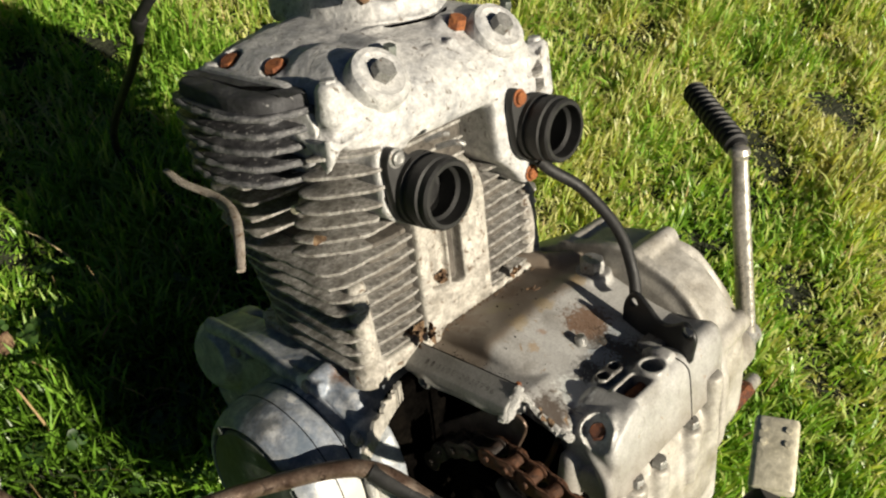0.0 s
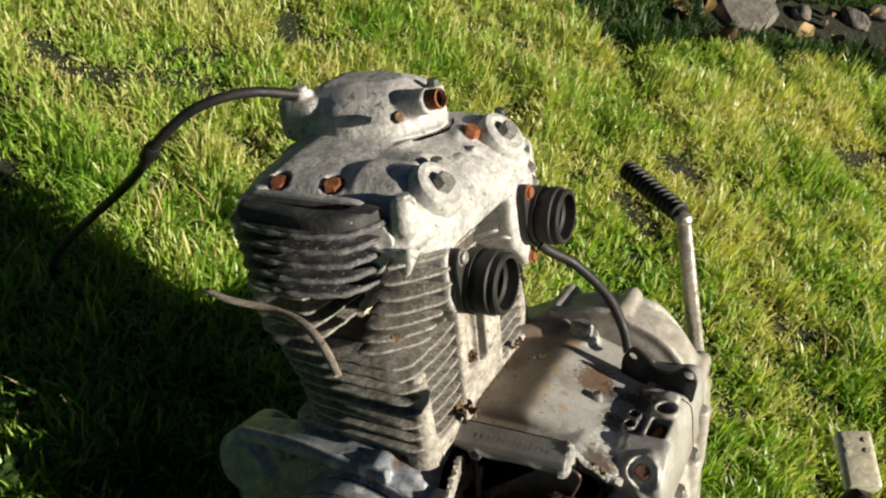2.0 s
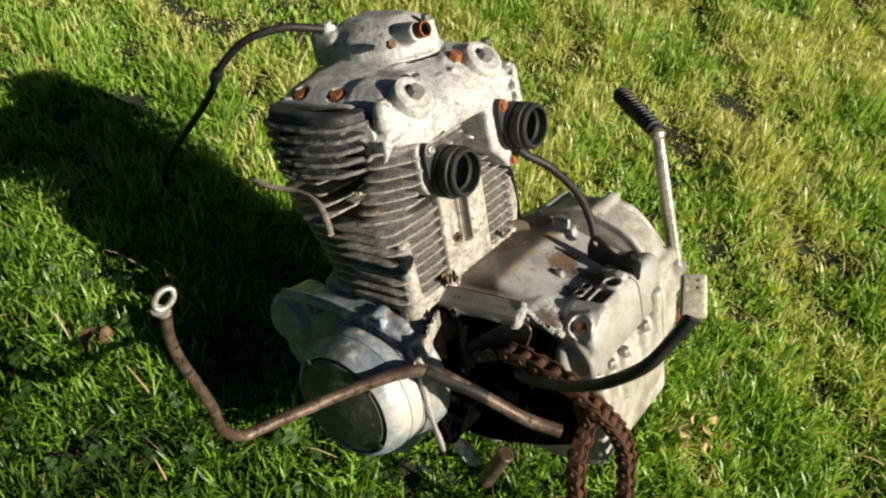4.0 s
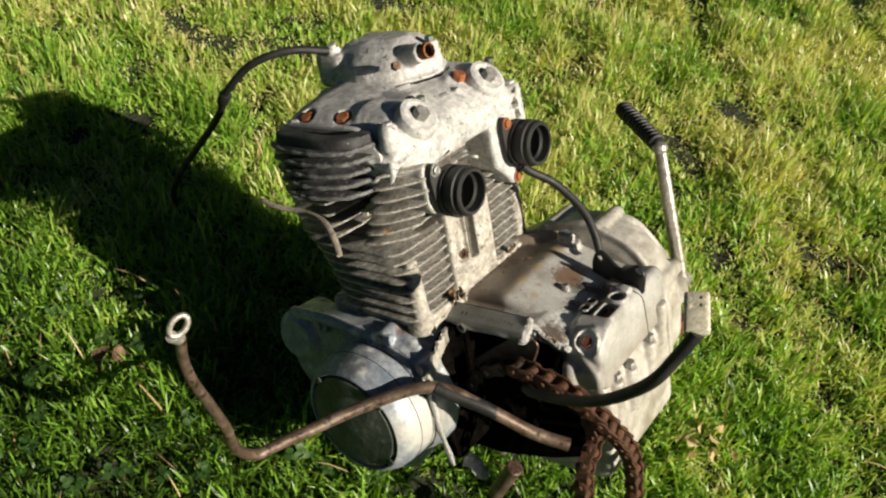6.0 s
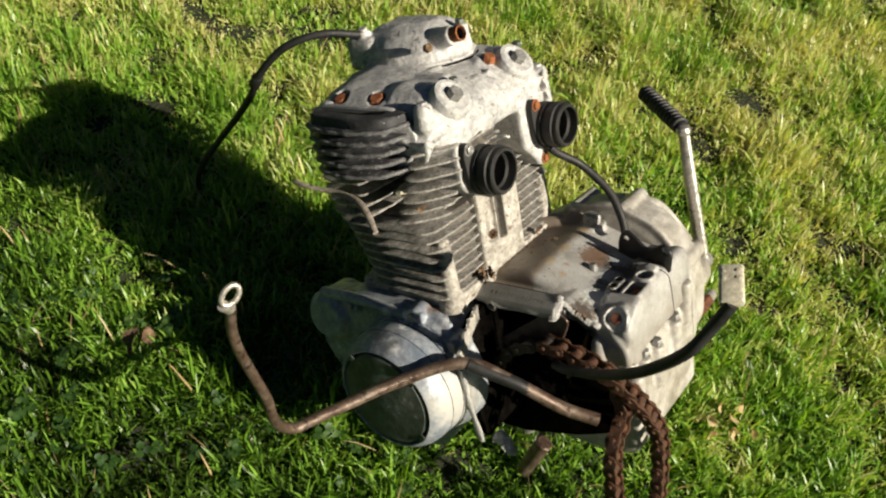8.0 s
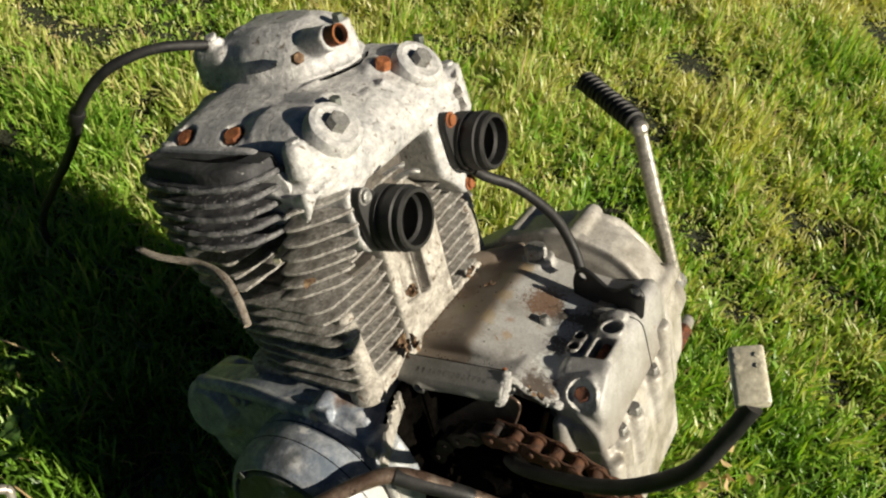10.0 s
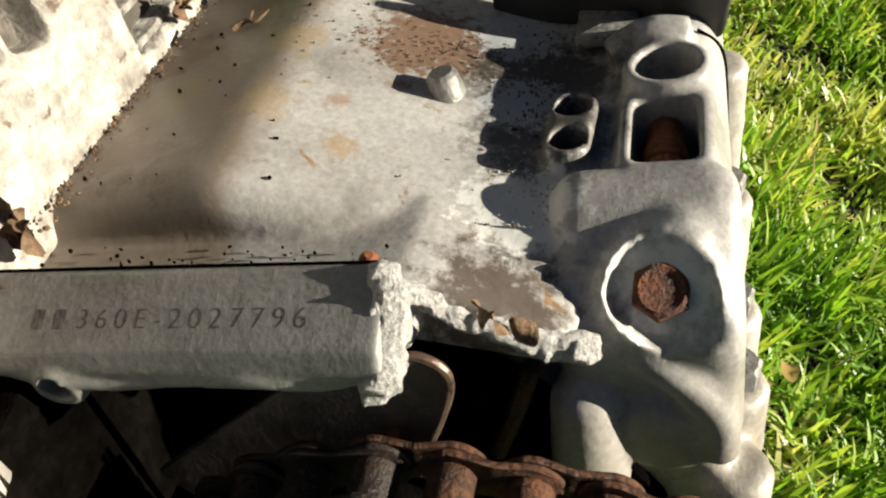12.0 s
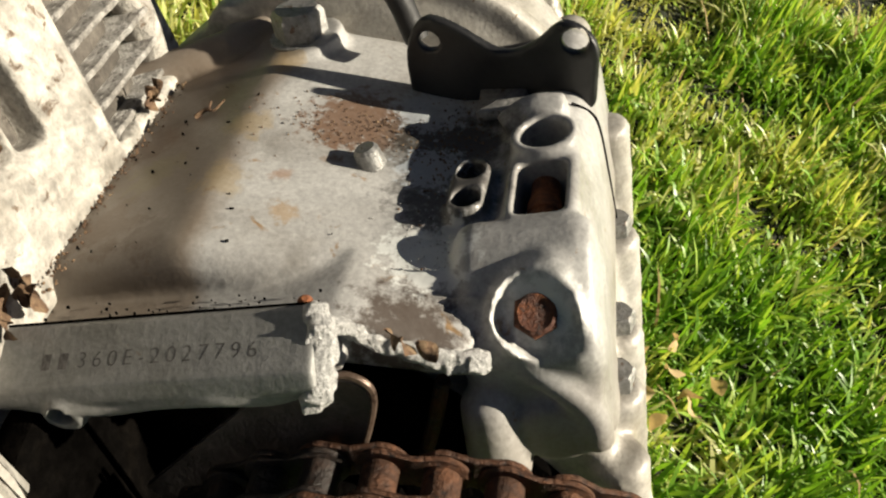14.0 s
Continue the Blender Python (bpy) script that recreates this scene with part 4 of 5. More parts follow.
torn("broken_rim", [V(-0.0900, 0.1010, -0.0090), V(-0.0885, 0.1070, -0.0145), V(-0.0880, 0.1130, -0.0185), V(-0.0885, 0.1190, -0.0215), V(-0.0885, 0.1250, -0.0245), V(-0.0880, 0.1310, -0.0270), V(-0.0880, 0.1365, -0.0285)], (0.0021, 0.0031), roof, 5, ALU_RAW, "bright granular broken alloy rim")

# stamped number: the first two marks cannot be read
plate = (V(-0.0955, 0, 0.0012) - V(-0.1095, 0, -0.0064)).normalized()
along = V(0, 1, 0)
face = along.cross(plate).normalized()
if face.z < 0:
    face = -face
at = Matrix((( along.x, plate.x, face.x, 0), (along.y, plate.y, face.y, 0), (along.z, plate.z, face.z, 0), (0, 0, 0, 1)))
fc = bpy.data.curves.new("stamp", "FONT")
fc.body, fc.size, fc.offset, fc.space_character = "360E-2027796", 0.0060, -0.00010, 1.45
tmp = new("tmp", fc)
bpy.context.view_layer.update()
me = bpy.data.meshes.new_from_object(tmp.evaluated_get(bpy.context.evaluated_depsgraph_get()))
bpy.data.objects.remove(tmp)
me.materials.clear()
me.materials.append(INK)
bpy.context.view_layer.update()


def press(me, m):
    """Lays a flat mesh onto the ledge's face."""
    for v in me.vertices:
        p = m @ v.co
        hit, place, _, _ = ledge.ray_cast(p + face * 0.01, -face)
        if hit:
            v.co = m.inverted() @ (place + face * 0.00004)


m = Matrix.Translation(V(-0.1046, 0.0395, -0.00445)) @ at
press(me, m)
add_piece("stamped_number", me, roof, m, "dark worn stamped figures")
for c in (0.0305, 0.0355):
    m = Matrix.Translation(V(-0.1028, c, -0.00360)) @ at
    bm = bmesh.new()
    bm.faces.new([bm.verts.new((x * 0.0012, y * 0.0021, 0)) for x, y in ((-1, -1), (1, -1), (1, 1), (-1, 1))])
    me = mesh_of("stamp_bar", bm, INK)
    press(me, m)
    add_piece("stamp_bar", me, roof, m)

bm = bmesh.new()
tube(bm, [V(-0.0926, 0.015, 0.0003), V(-0.0926, 0.06, 0.0004), V(-0.0926, 0.102, 0.0002)], 0.00035, 6)
part("edge_line", bm, GRIME_SHADE, ledge)

# small fittings on the roof
bm = bmesh.new()
hexbolt(bm, V(0.047, 0.062, 0.0035), V(0, 0.1, 1), 0.017, 0.010, 0.012)
part("filler_plug", bm, STEEL, roof, "large hexagonal steel plug")
bm = bmesh.new()
lathe(bm, V(-0.021, 0.099, -0.0105), V(0, -0.1, 1), [(0, 0.0045), (0.006, 0.0040), (0.007, 0.003)], 18)
part("dowel", bm, STEEL, roof)
bm = bmesh.new()
lathe(bm, V(-0.077, 0.1505, -0.024) - d * 0.0050, d, [(0, 0.0064), (0.0052, 0.0064), (0.0062, 0.0060)], 6, 0.3)
lathe(bm, V(-0.077, 0.1505, -0.024) + d * 0.0008, d, [(0, 0.0056), (0.0010, 0.0054), (0.0014, 0.0046), (0.0010, 0.0036), (0.0011, 0.0)], 24)
part("bolt", bm, DEEP_RUST, roof, "heavily rusted bolt in a recess")
bm = bmesh.new()
lathe(bm, V(-0.0495, 0.151, -0.0225), V(1, 0, 0.05), [(0, 0.0050), (0.006, 0.0052), (0.0065, 0.0046), (0.009, 0.0046), (0.0095, 0.0052), (0.014, 0.0052), (0.0145, 0.0044), (0.026, 0.0044)], 22)
part("selector_pin", bm, RUST, roof, "rusty steel pin in a slot")
# Near-black discs paint the shade at the bottom of the holes.
bm = bmesh.new()
lathe(bm, V(-0.016, 0.1515, -0.033), V(0, 0, 1), [(0, 0.007), (0.003, 0.006), (0.004, 0.0)], 16)
part("hole_floor", bm, GRIME_SHADE, roof)
for r in (-0.0282, -0.0410):
    bm = bmesh.new()
    lathe(bm, V(r, 0.1303, -0.0235), V(0, 0, 1), [(0, 0.004), (0.002, 0.003), (0.0022, 0.0)], 12)
    part("hole_floor", bm, GRIME_SHADE, roof)

# lower crankcase with its bolt columns at the rear
bm = bmesh.new()
prism(bm, rounded([(-0.150, -0.035), (0.02, -0.012), (0.120, -0.050), (0.1640, -0.070), (0.1655, -0.110), (0.1640, -0.182), (0.136, -0.190), (0.055, -0.186), (-0.02, -0.200), (-0.120, -0.195), (-0.170, -0.130)], 0.014, 4), "r", -0.078, 0.062, 0.005)
prism(bm, rounded([(-0.10, -0.15), (0.06, -0.15), (0.045, -0.20), (-0.005, -0.246), (-0.08, -0.228)], 0.014, 4), "r", -0.040, 0.055, 0.006)
for r, h0 in ((0.042, -0.045), (0.013, -0.074), (-0.030, -0.078), (-0.0585, -0.074), (-0.076, -0.084)):
    bar(bm, V(r, 0.1645, h0), V(r, 0.1635, h0 - 0.050), 0.0092, 0.0070, 20, 0.002)
    bar(bm, V(r, 0.155, h0 - 0.016), V(r, 0.1705, h0 - 0.026), 0.0080, 0.005)
case = cast("lower_crankcase", bm, ALU_CASE, engine, "beige cast alloy lower crankcase", 0.0017)
for r, h in ((0.013, -0.0725), (-0.0585, -0.0725), (-0.030, -0.077)):
    bm = bmesh.new()
    hexbolt(bm, V(r, 0.1655, h), V(0, 0.1, 1), 0.010, 0.006)
    part("bolt", bm, STEEL, case)
bm = bmesh.new()
tube(bm, [V(0.003, 0.1590, -0.0122), V(0.007, 0.1635, -0.0185), V(0.009, 0.1655, -0.026), V(0.011, 0.1661, -0.045), V(0.013, 0.1664, -0.070)], 0.0005, 6)
part("joint_line", bm, GRIME_SHADE, case, "dark joint between the case halves")
# Greasy wall, its black deepened to paint the shade of the open recess.
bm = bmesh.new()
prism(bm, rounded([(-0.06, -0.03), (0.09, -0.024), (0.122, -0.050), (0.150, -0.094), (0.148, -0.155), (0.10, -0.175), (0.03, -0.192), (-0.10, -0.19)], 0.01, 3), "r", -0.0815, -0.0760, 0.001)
part("sprocket_wall", bm, GRIME_SHADE, case, "greasy wall behind the sprocket, blackened for the recess's shade")
bm = bmesh.new()
prism(bm, rounded([(0.085, -0.020), (0.1065, -0.018), (0.1115, -0.024), (0.107, -0.036), (0.099, -0.050), (0.078, -0.058), (0.041, -0.077), (0.030, -0.060)], [0.002, 0.004, 0.005, 0.002, 0.004, 0.002, 0.002, 0.002], 3), "r", -0.1008, -0.0990, 0.0004, 1)
plate_ob = part("guard_plate", bm, GUARD, case, "thin bent steel guard")
bm = bmesh.new()
tube(bm, [V(-0.0998, 0.1000, -0.0186), V(-0.0998, 0.1068, -0.0182), V(-0.0998, 0.1110, -0.0240), V(-0.0998, 0.1070, -0.0360), V(-0.0998, 0.0990, -0.0500), V(-0.0998, 0.0900, -0.0535)], 0.0011, 8)
part("worn_rim", bm, ROD, plate_ob, "pale worn rim")
bm = bmesh.new()
tube(bm, [V(-0.083, 0.123, -0.040), V(-0.083, 0.117, -0.056), V(-0.083, 0.110, -0.072)], 0.0022, 8)
part("rib", bm, DARK_RUST, case)

# left cover, starter housing and alternator
bm = bmesh.new()
prism(bm, rounded([(-0.168, -0.014), (-0.095, -0.002), (-0.02, -0.004), (0.016, -0.014), (0.022, -0.05), (0.014, -0.12), (-0.03, -0.185), (-0.12, -0.165), (-0.175, -0.08)], 0.02, 4), "r", -0.156, -0.128, 0.005)
prism(bm, rounded([(-0.150, -0.050), (-0.095, -0.030), (-0.02, -0.016), (0.016, -0.018), (0.022, -0.05), (0.014, -0.12), (-0.03, -0.185), (-0.12, -0.165), (-0.165, -0.09)], 0.02, 4), "r", -0.135, -0.07, 0.005)
bar(bm, V(-0.166, -0.150, -0.038), V(-0.110, -0.150, -0.044), 0.029, 0.028, 32, 0.008)
tube(bm, [V(-0.158, -0.150, -0.008), V(-0.160, -0.100, -0.006), V(-0.161, -0.050, -0.010), V(-0.162, -0.012, -0.010)], 0.006, 10)
for c, h in ((-0.1077, -0.011), (-0.0232, -0.0065), (0.0213, -0.0293)):
    bar(bm, V(-0.145, c, h - 0.004), V(-0.164, c, h - 0.004), 0.0105, 0.0085)
lathe(bm, V(-0.140, -0.036, -0.078), V(-1, 0, 0), [(0, 0.074), (0.016, 0.072), (0.022, 0.066)], 48)
left = cast("left_crankcase_cover", bm, ALU_COVER, engine, "blotched alloy side cover with flaking lacquer", 0.0014)
for c, h in ((-0.1077, -0.011), (-0.0232, -0.0065), (0.0213, -0.0293)):
    bm = bmesh.new()
    lathe(bm, V(-0.163, c, h - 0.003), V(-1, 0, 0.2), [(0, 0.0052), (0.004, 0.0050), (0.005, 0.0038), (0.0042, 0.0)], 18)
    part("screw", bm, STEEL, left)
bm = bmesh.new()
lathe(bm, V(-0.158, -0.037, -0.079), V(-1, 0, 0), [(0, 0.0665), (0.012, 0.0660), (0.0123, 0.0650), (0.0140, 0.0650), (0.0143, 0.0660), (0.030, 0.0652), (0.042, 0.0632), (0.048, 0.0605), (0.0525, 0.0570), (0.0545, 0.0548), (0.0540, 0.0535), (0.0470, 0.0525), (0.047, 0.0)], 72)
alt = part("alternator_cover", bm, ALU_COVER, engine, "round stepped alloy alternator cover")
for off, rad in ((0.0132, 0.0652), (0.0300, 0.0650)):
    bm = bmesh.new()
    tube(bm, [V(-0.158 - off, -0.037 + rad * math.cos(a), -0.079 + rad * math.sin(a)) for a in [2 * math.pi * i / 48 for i in range(49)]], 0.0005, 6, 1)
    part("groove", bm, GRIME_SHADE, alt)
bm = bmesh.new()
lathe(bm, V(-0.205, -0.037, -0.079), V(-1, 0, 0), [(0, 0.0512), (0.006, 0.0510), (0.0082, 0.0490), (0.0096, 0.036), (0.0104, 0.014), (0.0105, 0.0)], 56)
part("inspection_cap", bm, PATINA, alt, "dark patinated round cap")
for a in (0.9, 2.3, 4.2, 5.6):
    bm = bmesh.new()
    block(bm, -0.2140, -0.206, -0.0045, 0.0045, 0.0495, 0.0555, 0.001)
    bmesh.ops.rotate(bm, cent=(0, 0, 0), matrix=Matrix.Rotation(a, 3, "X"), verts=bm.verts)
    bmesh.ops.translate(bm, vec=V(0, -0.037, -0.079), verts=bm.verts)
    part("lug", bm, PATINA, alt)
# Added black plate over the casting, in place of the recess's shade.
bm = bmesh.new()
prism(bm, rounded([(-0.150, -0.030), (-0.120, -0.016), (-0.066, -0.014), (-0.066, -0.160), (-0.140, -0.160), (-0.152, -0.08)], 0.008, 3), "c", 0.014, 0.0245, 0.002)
part("recess_shade_wall", bm, GRIME_SHADE, left, "added near-black plate standing in for the recess's shade")
# torn edge where the sprocket cover was
rng = random.Random(9)
bm = bmesh.new()
line = spline([V(-0.168, 0.0290, -0.046), V(-0.164, 0.0300, -0.036), V(-0.155, 0.0305, -0.026), V(-0.144, 0.030, -0.018), V(-0.134, 0.029, -0.013), V(-0.126, 0.028, -0.0105)], 7)
rings = []
for k, p in enumerate(line):
    w = 0.0040 + 0.0060 * abs(math.sin(0.35 * k)) * rng.uniform(0.5, 1.1)
    up = (V(-0.35, 0.25, 0.9) + Vector((rng.uniform(-0.25, 0.25), rng.uniform(-0.25, 0.25), 0))).normalized()
    side_way = V(0.25, 0.95, 0.1) * (0.0016 + 0.0006 * rng.random())
    foot = p - V(0.2, 0, 1).normalized() * 0.010
    rings.append([foot - side_way, foot + side_way, p + up * w + side_way * 0.7, p + up * w - side_way * 0.7])
loft(bm, rings)
part("broken_rim", bm, ALU_CASE, left, "pale torn alloy edge", 25)
bm = bmesh.new()
tube(bm, [V(-0.169, 0.030, -0.054), V(-0.1685, 0.030, -0.075), V(-0.167, 0.030, -0.095), V(-0.163, 0.0305, -0.120), V(-0.158, 0.030, -0.148)], lambda t: 0.0030 + 0.0014 * math.sin(9 * t) ** 2, 8, flat=0.6)
part("gasket_face", bm, ALU_RAW, left, "pale machined edge")
bm = bmesh.new()
prism(bm, rounded([(0.014, -0.074), (0.026, -0.072), (0.030, -0.100), (0.018, -0.104)], 0.003, 3), "r", -0.156, -0.146, 0.002)
part("boss", bm, ALU_CASE, left)
bm = bmesh.new()
prism(bm, rounded([(0.012, -0.05), (0.026, -0.06), (0.024, -0.095), (0.012, -0.10)], 0.006, 3), "r", -0.152, -0.146, 0.001)
part("lug", bm, ALU_CASE, left)

# right cover
bm = bmesh.new()
prism(bm, rounded([(-0.10, -0.06), (-0.003, -0.006), (0.043, 0.014), (0.080, 0.019), (0.128, 0.001), (0.152, -0.033), (0.163, -0.062), (0.160, -0.13), (0.10, -0.18), (-0.08, -0.17)], 0.02, 4), "r", 0.058, 0.110, 0.012, 3)
prism(bm, rounded([(-0.09, -0.06), (0.0, -0.012), (0.045, 0.006), (0.080, 0.010), (0.120, -0.006), (0.144, -0.036), (0.152, -0.066), (0.140, -0.112), (0.07, -0.150), (-0.07, -0.150)], 0.02, 4), "r", 0.09, 0.128, 0.012, 3)
prism(bm, rounded([(-0.105, -0.06), (-0.003, -0.002), (0.043, 0.018), (0.082, 0.023), (0.131, 0.004), (0.156, -0.031), (0.167, -0.060), (0.165, -0.134), (0.10, -0.185), (-0.08, -0.173)], 0.02, 4), "r", 0.060, 0.070, 0.002)
for c, h in ((0.088, 0.010), (0.030, 0.004), (0.150, -0.045)):
    bar(bm, V(0.060, c, h), V(0.116, c, h), 0.011, 0.009)
tube(bm, [V(0.105, 0.088, 0.012), V(0.112, 0.112, 0.002), V(0.116, 0.135, -0.030), V(0.118, 0.148, -0.060)], 0.004, 8)
bar(bm, V(0.09, 0.139, -0.085), V(0.136, 0.139, -0.085), 0.020, 0.017)
right = cast("right_crankcase_cover", bm, ALU_CASE, engine, "cast alloy clutch cover with a raised rim", 0.0016)
for c, h in ((0.088, 0.010), (0.030, 0.004), (0.150, -0.045)):
    bm = bmesh.new()
    lathe(bm, V(0.114, c, h), V(1, 0, 0), [(0, 0.0052), (0.005, 0.005), (0.006, 0.0036), (0.0045, 0.0)], 16)
    part("screw", bm, STEEL, right)

# kick starter
bm = bmesh.new()
bar(bm, V(0.12, 0.139, -0.085), V(0.162, 0.139, -0.085), 0.011, 0.010, 24, 0.002)
kick = part("kick_starter", bm, STEEL, engine, "chromed kick-start lever with a ribbed rubber pedal")
bm = bmesh.new()
tube(bm, [V(0.150, 0.140, -0.092), V(0.152, 0.137, -0.06), V(0.157, 0.126, 0.03), V(0.160, 0.121, 0.072)], lambda t: 0.0088 - 0.0026 * t, 16, flat=0.8)
part("lever", bm, CHROME, kick, "pitted chrome lever")
bm = bmesh.new()
lathe(bm, V(0.160, 0.121, 0.064), V(0, 0, 1), [(0, 0.003), (0.002, 0.007), (0.006, 0.0085), (0.010, 0.007), (0.012, 0.003)], 20)
part("joint", bm, CHROME, kick)
bm = bmesh.new()
p, q = V(0.161, 0.120, 0.073), V(0.211, 0.053, 0.094)
prof, L = [(0, 0.006)], (q - p).length
for i in range(12):
    w = (L - 0.008) / 12
    a = 0.004 + i * w
    prof += [(a, 0.0075), (a + w * 0.15, 0.0098), (a + w * 0.6, 0.0098), (a + w * 0.75, 0.0075)]
prof += [(L - 0.004, 0.0098), (L, 0.007)]
lathe(bm, p, q - p, prof, 22)
part("pedal", bm, RUBBER, kick, "ribbed black rubber pedal")
bm = bmesh.new()
bar(bm, V(0.08, 0.148, -0.126), V(0.138, 0.148, -0.126), 0.0085, 0.0085, 6)
nut = part("shaft_nut", bm, DEEP_RUST, engine, "rusty nut on a bright steel shaft")
bm = bmesh.new()
bar(bm, V(0.137, 0.148, -0.126), V(0.154, 0.148, -0.126), 0.0070, 0.0065, 20, 0.001)
part("shaft_end", bm, CHROME, nut)

# black bracket on the gearbox
bm = bmesh.new()
prism(bm, rounded([(0.102, -0.018), (0.104, 0.004), (0.113, 0.0165), (0.124, 0.012), (0.138, 0.000), (0.150, 0.004), (0.160, 0.0130), (0.1705, 0.004), (0.1660, -0.020), (0.13, -0.016)], [0.003, 0.008, 0.008, 0.01, 0.01, 0.008, 0.010, 0.006, 0.003, 0.003], 4), "r", -0.002, 0.002, 0.0006, 1)
bmesh.ops.rotate(bm, cent=V(0, 0.136, 0), matrix=Matrix.Rotation(radians(-13), 3, "Z"), verts=bm.verts)
bmesh.ops.translate(bm, vec=V(0.0185, 0, 0), verts=bm.verts)
cut = bmesh.new()
bar(cut, V(-0.01, 0.162, 0.0045), V(0.05, 0.162, 0.0045), 0.0042, 0.0042, 18)
bar(cut, V(-0.01, 0.1145, 0.0065), V(0.06, 0.1145, 0.0065), 0.0036, 0.0036, 18)
bracket = cast("bracket", bm, BLACK, engine, "black-painted steel mounting bracket with two holes", 0.0007, cut, soft=1)
bm = bmesh.new()
block(bm, 0.004, 0.019, 0.128, 0.144, -0.0155, -0.0115, 0.001)
part("foot", bm, STEEL, bracket)

# rods, hose and cables
bm = bmesh.new()
tube(bm, [V(-0.3957, 0.0347, 0.1488), V(-0.3907, 0.0198, 0.1239), V(-0.3844, 0.0108, 0.0982), V(-0.3683, -0.0057, 0.0613), V(-0.3540, -0.0191, 0.0254), V(-0.3444, -0.0330, -0.0035), V(-0.3323, -0.0433, -0.0256), V(-0.3181, -0.0446, -0.0392), V(-0.3030, -0.0384, -0.0396), V(-0.2788, -0.0260, -0.0388), V(-0.225, 0.005, -0.036), V(-0.180, 0.045, -0.035), V(-0.160, 0.085, -0.060), V(-0.140, 0.12, -0.092), V(-0.125, 0.148, -0.108)], lambda t: 0.0038 + 0.0026 * t, 16)
rod = part("shift_rod", bm, ROD, engine, "bent brown steel rod with a flattened eye")
bm = bmesh.new()
tube(bm, [V(-0.1785, 0.048, -0.0362), V(-0.171, 0.064, -0.046), V(-0.160, 0.085, -0.060), V(-0.155, 0.094, -0.068)], lambda t: 0.0066 - 0.0004 * t, 16)
part("sleeve", bm, RUBBER, rod, "black rubber sleeve")
bm = bmesh.new()
c0 = V(-0.3988, 0.0428, 0.1609)
ring = [c0 + V(0.701, 0.309, 0.643) * 0.0078 * math.cos(a) + V(0.564, 0.312, -0.765) * 0.0050 * math.sin(a) for a in [2 * math.pi * i / 20 for i in range(21)]]
tube(bm, ring, 0.0021, 10, 2)
bar(bm, V(-0.3966, 0.0334, 0.1478), V(-0.4048, 0.0401, 0.1554), 0.0048, 0.0040, 14)
part("eye", bm, CHROME, rod, "pale flattened eye at the rod's end")
bm = bmesh.new()
tube(bm, [V(-0.1200, 0.1050, -0.0600), V(-0.1324, 0.1233, -0.0518), V(-0.1429, 0.1595, -0.0407), V(-0.1583, 0.1994, -0.0196), V(-0.1668, 0.2302, 0.0004), V(-0.1710, 0.2619, 0.0266), V(-0.1645, 0.2811, 0.0513), V(-0.1592, 0.2928, 0.0688)], lambda t: 0.0046 + 0.0008 * t, 16)
hose = part("hose", bm, RUBBER, engine, "black rubber sleeve ending in a cream plastic block")
bm = bmesh.new()
block(bm, -0.0092, 0.0092, -0.005, 0.005, 0.0, 0.032, 0.0018, 0.003)
for u in (-0.005, 0.005):
    for w in (0.006, 0.012):
        lathe(bm, Vector((u, 0.005, 0.032 - w)), Vector((0, 1, 0)), [(0, 0.0014), (0.0006, 0.0014), (0.0006, 0.0)], 8)
d = V(0.0259, -0.0098, 0.0169).normalized()
q = d.to_track_quat("Z", "Y")
add_piece("end_block", mesh_of("end_block", bm, CREAM), hose, Matrix.Translation(V(-0.1595, 0.293, 0.0688)) @ q.to_matrix().to_4x4(), "grubby cream plastic block")
bm = bmesh.new()
tube(bm, [V(-0.050, -0.116, 0.236), V(-0.085, -0.140, 0.247), V(-0.110, -0.172, 0.240), V(-0.118, -0.212, 0.212), V(-0.108, -0.240, 0.190), V(-0.094, -0.290, 0.158), V(-0.076, -0.360, 0.117), V(-0.057, -0.430, 0.075), V(-0.038, -0.485, 0.035), V(-0.027, -0.500, 0.006), V(-0.024, -0.470, -0.010), V(-0.02, -0.42, -0.03)], 0.0040, 12)
lathe(bm, V(-0.117, -0.212, 0.212), V(0.1, -0.75, -0.6), [(0, 0.005), (0.002, 0.0062), (0.016, 0.0062), (0.018, 0.005)], 14)
part("cable", bm, RUBBER, engine, "black sheathed cable trailing to the ground")
bm = bmesh.new()
tube(bm, [V(0.020, 0.0400, 0.099), V(0.024, 0.046, 0.092), V(0.040, 0.062, 0.074), V(0.047, 0.086, 0.045), V(0.042, 0.101, 0.018), V(0.038, 0.106, 0.000)], 0.0044, 12)
part("cable", bm, RUBBER, engine, "black sheathed cable")

# sprocket behind the chain
S = (0.080, -0.090)
# Sprocket takes the near black too, so the recess reads as shaded.
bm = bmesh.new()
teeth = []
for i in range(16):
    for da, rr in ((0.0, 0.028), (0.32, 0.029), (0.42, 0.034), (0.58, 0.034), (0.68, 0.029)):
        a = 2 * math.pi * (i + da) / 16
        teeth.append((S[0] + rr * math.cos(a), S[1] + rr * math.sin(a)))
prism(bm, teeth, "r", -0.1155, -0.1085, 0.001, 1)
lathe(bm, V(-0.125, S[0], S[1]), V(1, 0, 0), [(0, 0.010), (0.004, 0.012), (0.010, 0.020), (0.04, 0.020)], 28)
part("sprocket", bm, GRIME_SHADE, engine, "greasy drive sprocket, blackened for the recess's shade")
bm = bmesh.new()
bar(bm, V(-0.150, 0.1010, -0.1320), V(-0.150, 0.0700, -0.1780), 0.0082, 0.0076, 18, 0.001)
part("shift_shaft_stub", bm, ROD, engine, "rusty brown shaft stub")
